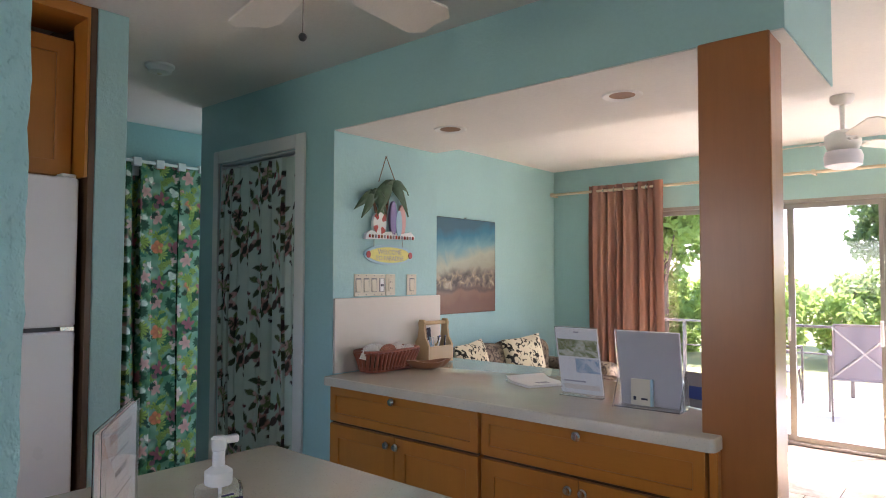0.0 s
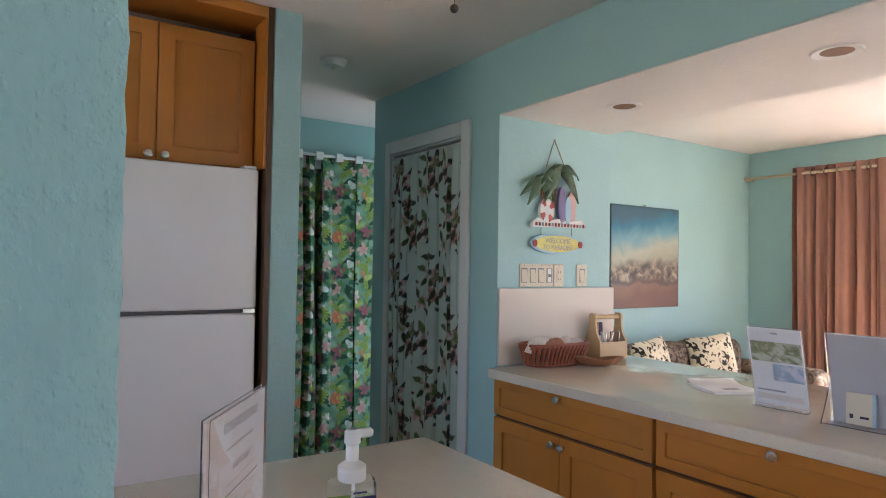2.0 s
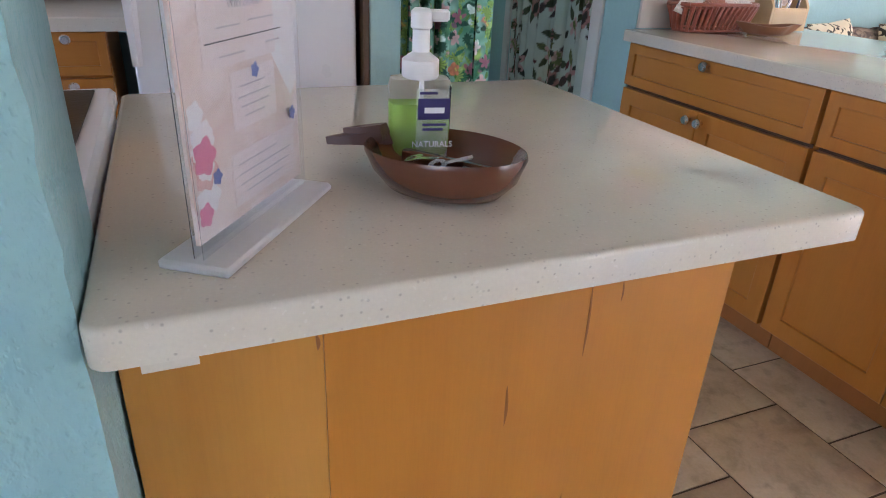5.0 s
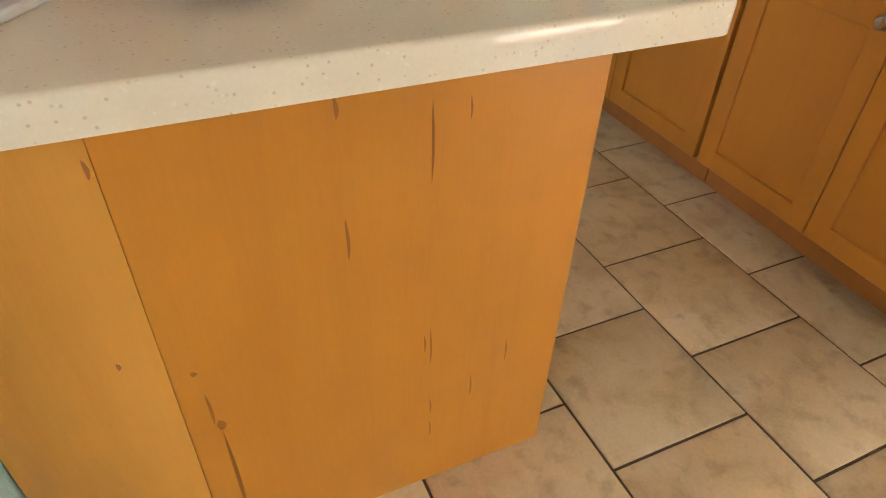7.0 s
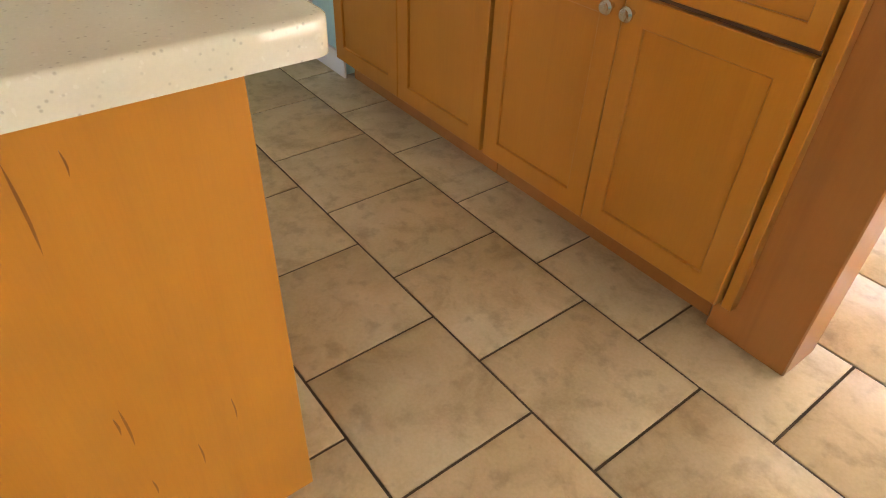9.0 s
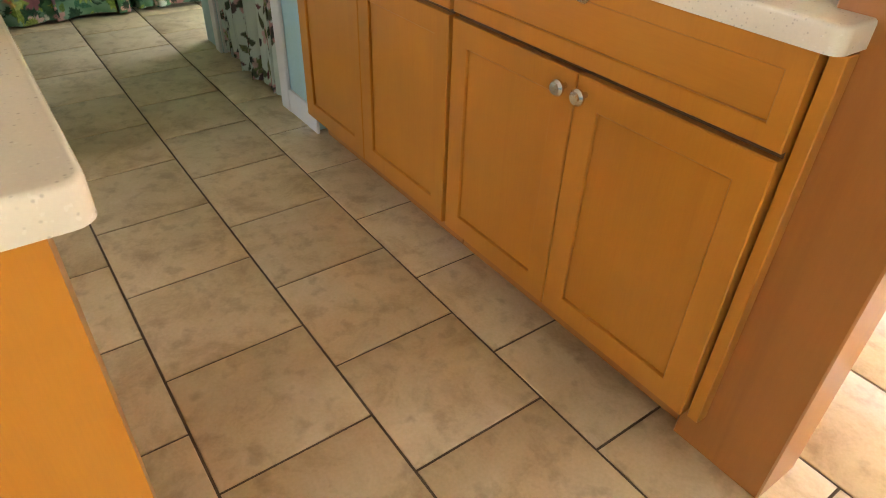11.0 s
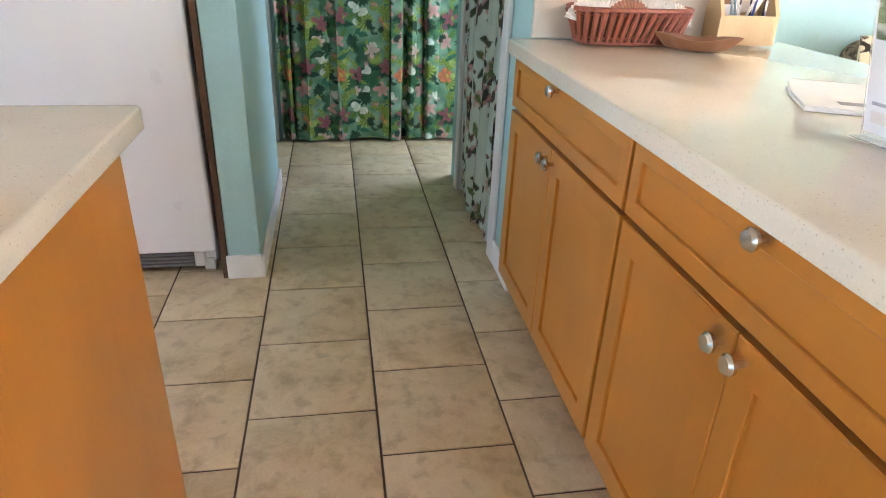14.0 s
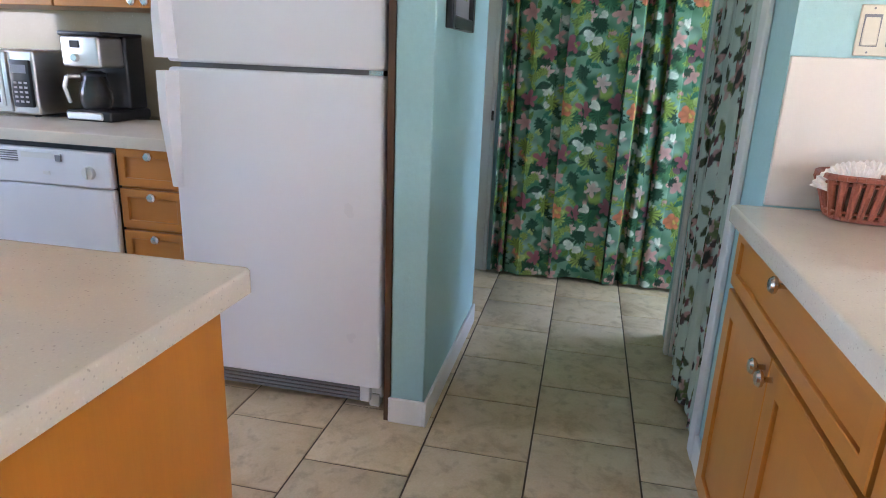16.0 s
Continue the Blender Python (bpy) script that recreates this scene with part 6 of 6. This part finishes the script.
def sofa():
    ob = thing("sofa", (-2.85, 5.2, 0), "brown leaf-patterned upholstered sofa with rounded back", "sofa")
    part("base", box(bmesh.new(), -3.20, -2.32, 4.30, 6.1, 0.05, 0.30, 0.04, 3), M_SOFA_PRINT, ob)
    for y0, y1 in ((4.50, 5.20), (5.21, 5.90)):
        part("back_cushion", box(bmesh.new(), -3.19, -2.90, y0, y1, 0.38, 0.80, 0.11, 5), M_SOFA_PRINT, ob)
        part("seat_cushion", box(bmesh.new(), -2.95, -2.30, y0, y1, 0.30, 0.46, 0.06, 4), M_SOFA_PRINT, ob)
    for y0, y1 in ((4.25, 4.49), (5.91, 6.15)):
        part("arm", box(bmesh.new(), -3.20, -2.30, y0, y1, 0.05, 0.60, 0.10, 5), M_SOFA_PRINT, ob)
    for x in (-3.12, -2.38):
        for y in (4.34, 6.06):
            part("foot", boxes((x - 0.03, x + 0.03, y - 0.03, y + 0.03, 0, 0.06)), M_WALNUT, ob)


sofa()


def pillow(at, turn, tilt):
    ob = local_thing("throw_pillow", "square throw pillow with black and cream palm print, on the sofa", "pillow", at, turn, "pillows on the sofa", tilt)
    bm = bmesh.new()
    n, s = 14, 0.21
    for side in (1, -1):
        g = []
        for i in range(n + 1):
            row = []
            for j in range(n + 1):
                u, v = -1 + 2 * i / n, -1 + 2 * j / n
                puff = 0.075 * (max(0.0, (1 - u ** 4) * (1 - v ** 4))) ** 0.6
                k = 1 - 0.06 * (1 - abs(u)) * abs(v) - 0.06 * (1 - abs(v)) * abs(u)
                row.append(bm.verts.new((side * puff, s * u * k, s * v * k + s)))
            g.append(row)
        for p, q in zip(g, g[1:]):
            for j in range(n):
                bm.faces.new((p[j], p[j + 1], q[j + 1], q[j]))
    bmesh.ops.remove_doubles(bm, verts=bm.verts, dist=0.0005)
    part("cover", bm, M_CUSHION, ob)


pillow((-2.80, 4.62, 0.45), 6, (4, -14))
pillow((-2.76, 5.28, 0.45), -20, (6, -12))


def living_drapes():
    ob = local_thing("curtain", "terracotta grommet drape gathered at the side of the sliding door", "curtain", (-2.77, 6.40, 0.03), 0)
    me = curtain_mesh("cloth", 0.76, 2.26, 1.9, 7.0, 0.045, None, None, 1, 1, 12, 0.008, 0.05, M_TERRA, 0.2)
    c = new("cloth", me)
    c.parent = ob
    ORIGIN[c] = Vector((0, 0, 0))
    for k in range(7):
        bm = bmesh.new()
        lathe(bm, [(0.020, -0.004), (0.030, -0.004), (0.030, 0.004), (0.020, 0.004), (0.020, -0.004)], 18, Matrix.Translation((0.05 + k * 0.11, 0, 2.205)) @ Matrix.Rotation(radians(90), 4, "Y"))
        part("grommet", bm, M_NICKEL, ob)
    rod = thing("curtain_rod", (-0.5, 6.40, 2.235), "long pale wooden curtain rod above the sliding doors", "curtain rod")
    part("rod", tube(bmesh.new(), (-3.22, 6.40, 2.235), (2.3, 6.40, 2.235), 0.014), M_ROD, rod)
    for x in (-3.2, -0.78, 2.25):
        part("bracket", boxes((x - 0.01, x + 0.01, 6.40, 6.5, 2.215, 2.255), bevel=0.002), M_ROD, rod)
        part("ring", tube(bmesh.new(), (x - 0.012, 6.40, 2.235), (x + 0.012, 6.40, 2.235), 0.022), M_ROD, rod)


living_drapes()


def sliding_door(name, x0, x1, y, stiles, open_bays=()):
    ob = tagged(new(name), "bronze framed sliding glass door to the patio", "sliding door", kind="structure")
    ORIGIN[ob] = Vector((0, 0, 0))
    part("frame", boxes((x0, x1, y, y + 0.10, 2.005, 2.034), (x0, x0 + 0.03, y, y + 0.10, 0.0, 2.005), (x1 - 0.03, x1, y, y + 0.10, 0.0, 2.005)), M_ALU, ob)
    part("sill", boxes((x0 + 0.03, x1 - 0.03, y, y + 0.10, 0.0, 0.022), bevel=0.003), M_ALU, ob)
    for i, (a, b) in enumerate(zip(stiles, stiles[1:])):
        yy = y + (0.03 if i % 2 else 0.06)
        if i in open_bays:
            continue
        leaf = part("leaf", boxes((a, a + 0.028, yy, yy + 0.025, 0.023, 2.004), (b - 0.028, b, yy, yy + 0.025, 0.023, 2.004), (a + 0.028, b - 0.028, yy, yy + 0.025, 0.023, 0.07), (a + 0.028, b - 0.028, yy, yy + 0.025, 1.96, 2.004)), M_ALU, ob)
        pane = part("pane", boxes((a + 0.026, b - 0.026, yy + 0.010, yy + 0.015, 0.068, 1.962)), M_PANE, leaf)
        pane.visible_shadow = False
        part("handle", boxes((b - 0.032, b - 0.010, yy - 0.03, yy, 0.85, 1.05), bevel=0.004), M_WHITE, leaf)


sliding_door("door_1", -2.5, 2.2, 6.5, (-2.47, -0.985, -0.335, 0.9, 2.17), ())


# ---- patio and beyond ----
structure("pavement", boxes((-7, 9, 6.62, 9.6, -0.16, -0.03), (4.32, 9, -8, 6.6, -0.16, -0.03), (-5, 4.3, -8, -2.52, -0.16, -0.03), bevel=0.01), M_PATIO, "pale sunlit concrete patio slab", "patio")
structure("ground", boxes((-400, 400, -400, 900, -0.5, -0.17)), M_GRASS, "bright dry grass ground", "ground")
# unseen; the part past the corridor window is added to keep sun out
structure("roof", boxes((-5.4, 4.5, -2.7, 4.55, 2.73, 2.9), (-3.45, 4.5, 4.55, 6.9, 2.73, 2.9)), M_WHITE, "unseen flat roof slab with an overhang added to block the sun", "roof")


def patio_chair(at, turn):
    ob = local_thing("patio_chair", "bronze tube patio chair with a grey sling seat and cross-braced back", "patio chair", at, turn, "patio chairs")
    w = 0.27
    for x in (-w, w):
        bm = bmesh.new()
        for a, b in (((x, -0.25, 0), (x, -0.21, 0.42)), ((x, 0.27, 0), (x, 0.22, 0.40)), ((x, -0.25, 0.62), (x, 0.25, 0.62)), ((x, -0.25, 0.62), (x, -0.25, 0.0)), ((x, 0.25, 0.62), (x, 0.22, 0.40))):
            tube(bm, a, b, 0.012, n=10)
        part("leg_frame", bm, M_BRONZE_TUBE, ob)
        part("armrest", box(bmesh.new(), x - 0.02, x + 0.02, -0.26, 0.26, 0.625, 0.645, 0.006), M_BRONZE_TUBE, ob)
        part("back_post", tube(bmesh.new(), (x * 0.95, 0.22, 0.40), (x * 0.95, 0.36, 0.95), 0.012, n=10), M_BRONZE_TUBE, ob)
    part("seat", box(bmesh.new(), -w + 0.015, w - 0.015, -0.24, 0.24, 0.40, 0.42, 0.006), M_SLING, ob)
    bm = box(bmesh.new(), -w + 0.025, w - 0.025, -0.004, 0.004, 0.0, 0.56, 0.003)
    bmesh.ops.transform(bm, matrix=Matrix.Translation((0, 0.225, 0.40)) @ Matrix.Rotation(radians(-14), 4, "X"), verts=bm.verts)
    part("backrest", bm, M_SLING, ob)
    for a, b in (((-w, 0.245, 0.42), (w, 0.365, 0.93)), ((w, 0.245, 0.42), (-w, 0.365, 0.93))):
        part("cross_brace", tube(bmesh.new(), a, b, 0.010, n=8), M_ALU, ob)
    part("top_rail", tube(bmesh.new(), (-w * 0.95, 0.36, 0.95), (w * 0.95, 0.36, 0.95), 0.012, n=10), M_BRONZE_TUBE, ob)


patio_chair((-0.70, 8.15, -0.03), 192)
patio_chair((-1.55, 8.35, -0.03), 95)


def patio_rail():
    ob = thing("railing", (0, 9.4, -0.03), "dark metal railing along the patio edge", "railing")
    part("top_rail", boxes((-6.9, 8.9, 9.37, 9.42, 0.77, 0.80), bevel=0.004), M_BRONZE_TUBE, ob)
    part("low_rail", boxes((-6.9, 8.9, 9.38, 9.41, 0.45, 0.465)), M_BRONZE_TUBE, ob)
    for k in range(9):
        x = -6.8 + k * 1.95
        part("post", boxes((x - 0.02, x + 0.02, 9.375, 9.415, -0.03, 0.77)), M_BRONZE_TUBE, ob)


patio_rail()


def foliage(name, label, at, size, count, leaf, seed, material, clumps=26, trunk=True):
    """A trunk with limbs and a crown of many small leaves in clumps."""
    ob = thing(name, at, label, "tree" if trunk else "bush")
    rng = np.random.RandomState(seed)
    base = np.array(at)
    sx, sy, sz = size
    low = 0.35 * sz if trunk else 0.0
    cen = []
    while len(cen) < clumps:
        p = rng.uniform(-1, 1, 3)
        if np.dot(p, p) < 1:
            cen.append(base + p * np.array([sx, sy, (sz - low) / 2]) * 0.85 + np.array([0, 0, low + (sz - low) / 2]))
    cen = np.array(cen)
    if trunk:
        bm = bmesh.new()
        tube(bm, base, base + np.array([0.05, 0, low + 0.3 * sz]), 0.05 * sz * 0.5, 0.02 * sz * 0.5, 10)
        for c in cen[:8]:
            tube(bm, base + np.array([0.03, 0, low * 0.8]), c, 0.016 * sz * 0.5, 0.004 * sz * 0.5, 6)
        part("trunk", bm, M_BARK, ob)
    pick = rng.randint(0, clumps, count)
    r = rng.normal(0, 1, (count, 3))
    r = r / np.linalg.norm(r, axis=1)[:, None] * rng.uniform(0.3, 1.0, (count, 1)) ** 0.5
    mid = cen[pick] + r * np.array([sx, sy, (sz - low) / 2]) * rng.uniform(0.22, 0.36, (clumps, 1))[pick]
    mid[:, 2] = np.maximum(mid[:, 2], at[2] + 0.05)
    a = rng.normal(0, 1, (count, 3))
    a /= np.linalg.norm(a, axis=1)[:, None]
    b = np.cross(a, rng.normal(0, 1, (count, 3)))
    b /= np.linalg.norm(b, axis=1)[:, None]
    L = leaf * rng.uniform(0.6, 1.3, (count, 1))
    v = np.stack([mid - a * L, mid + b * L * 0.42, mid + a * L, mid - b * L * 0.42], 1).reshape(-1, 3) - base
    f = np.arange(count * 4).reshape(-1, 4)
    me = bpy.data.meshes.new("crown")
    me.from_pydata(v.tolist(), [], f.tolist())
    me.materials.append(material)
    c = new("crown", me)
    c.parent = ob
    tagged(c, kind="stuff")


def leafy(m, base):
    """Lets some sunlight through the thin leaves."""
    nt = m.node_tree
    tr = node(nt, "ShaderNodeBsdfTranslucent", Color=(*base, 1))
    mx = node(nt, "ShaderNodeMixShader", [(1, nt.nodes["Principled BSDF"].outputs[0]), (2, tr.outputs[0])], Fac=0.45)
    nt.links.new(mx.outputs[0], nt.nodes["Material Output"].inputs[0])


leafy(M_LEAF, (0.46, 0.58, 0.16))
leafy(M_LEAF_DARK, (0.26, 0.36, 0.12))
rt = random.Random(21)
foliage("tree", "leafy green tree behind the patio", (-4.6, 13.0, -0.17), (1.6, 1.2, 4.6), 9000, 0.11, 1, M_LEAF, 40)
foliage("tree", "dark airy tree in the distance", (-0.6, 17.5, -0.17), (1.7, 1.4, 4.6), 6000, 0.10, 2, M_LEAF_DARK, 26)
foliage("tree", "dark airy tree in the distance", (2.4, 19.5, -0.17), (2.0, 1.6, 5.2), 6000, 0.11, 6, M_LEAF_DARK, 26)
for k in range(7):
    foliage("bush", "sunlit yellow-green hedge bush beyond the patio", (-6.5 + k * 1.75, 13.6 + rt.uniform(-0.6, 0.8), -0.17), (1.25, 1.0, 1.75 + rt.uniform(-0.25, 0.35)), 4200, 0.085, 30 + k, M_LEAF, 30, False)

# ---- floor tiles, each its own piece ----
PX, PY, GAP = 0.3505, 0.3505, 0.0062


def tile_mesh():
    bm = bmesh.new()
    box(bm, -PX / 2 + GAP / 2, PX / 2 - GAP / 2, -PY / 2 + GAP / 2, PY / 2 - GAP / 2, -0.010, 0.0)
    rim = [e for e in bm.edges if all(abs(v.co.z) < 1e-6 for v in e.verts)]
    bmesh.ops.bevel(bm, geom=rim, offset=0.003, segments=2, affect="EDGES", profile=0.5)
    return mesh_of("tile", bm, M_TILE, 60)


def lay_tiles():
    floor = bpy.data.objects["floor"]
    me = tile_mesh()
    rng = random.Random(5)
    rest = bmesh.new()
    for row in range(-12, 12):
        y = 2.386 + (row + 0.5) * PY
        shift = 0.0 if row % 2 else 0.5
        for col in range(-12, 15):
            x = -0.998 + (col + 0.5 + shift) * PX
            if not (-4.5 < x < 2.6 and -1.3 < y < 6.4):
                continue
            if not (-4.5 < x < 1.3 and 0.2 < y < 5.9):
                box(rest, x - PX / 2 + GAP / 2, x + PX / 2 - GAP / 2, y - PY / 2 + GAP / 2, y + PY / 2 - GAP / 2, -0.010, 0.0)
                continue
            ob = new("tile", me)
            ob.parent = floor
            ob.matrix_world = pose(x, y, 0, rng.uniform(-0.05, 0.05), rng.uniform(-0.05, 0.05), rng.choice((0, 180)))

    far = new("tile_field", mesh_of("tile_field", rest, M_TILE, 60))
    far.parent = floor
    tagged(far, kind="stuff")


lay_tiles()
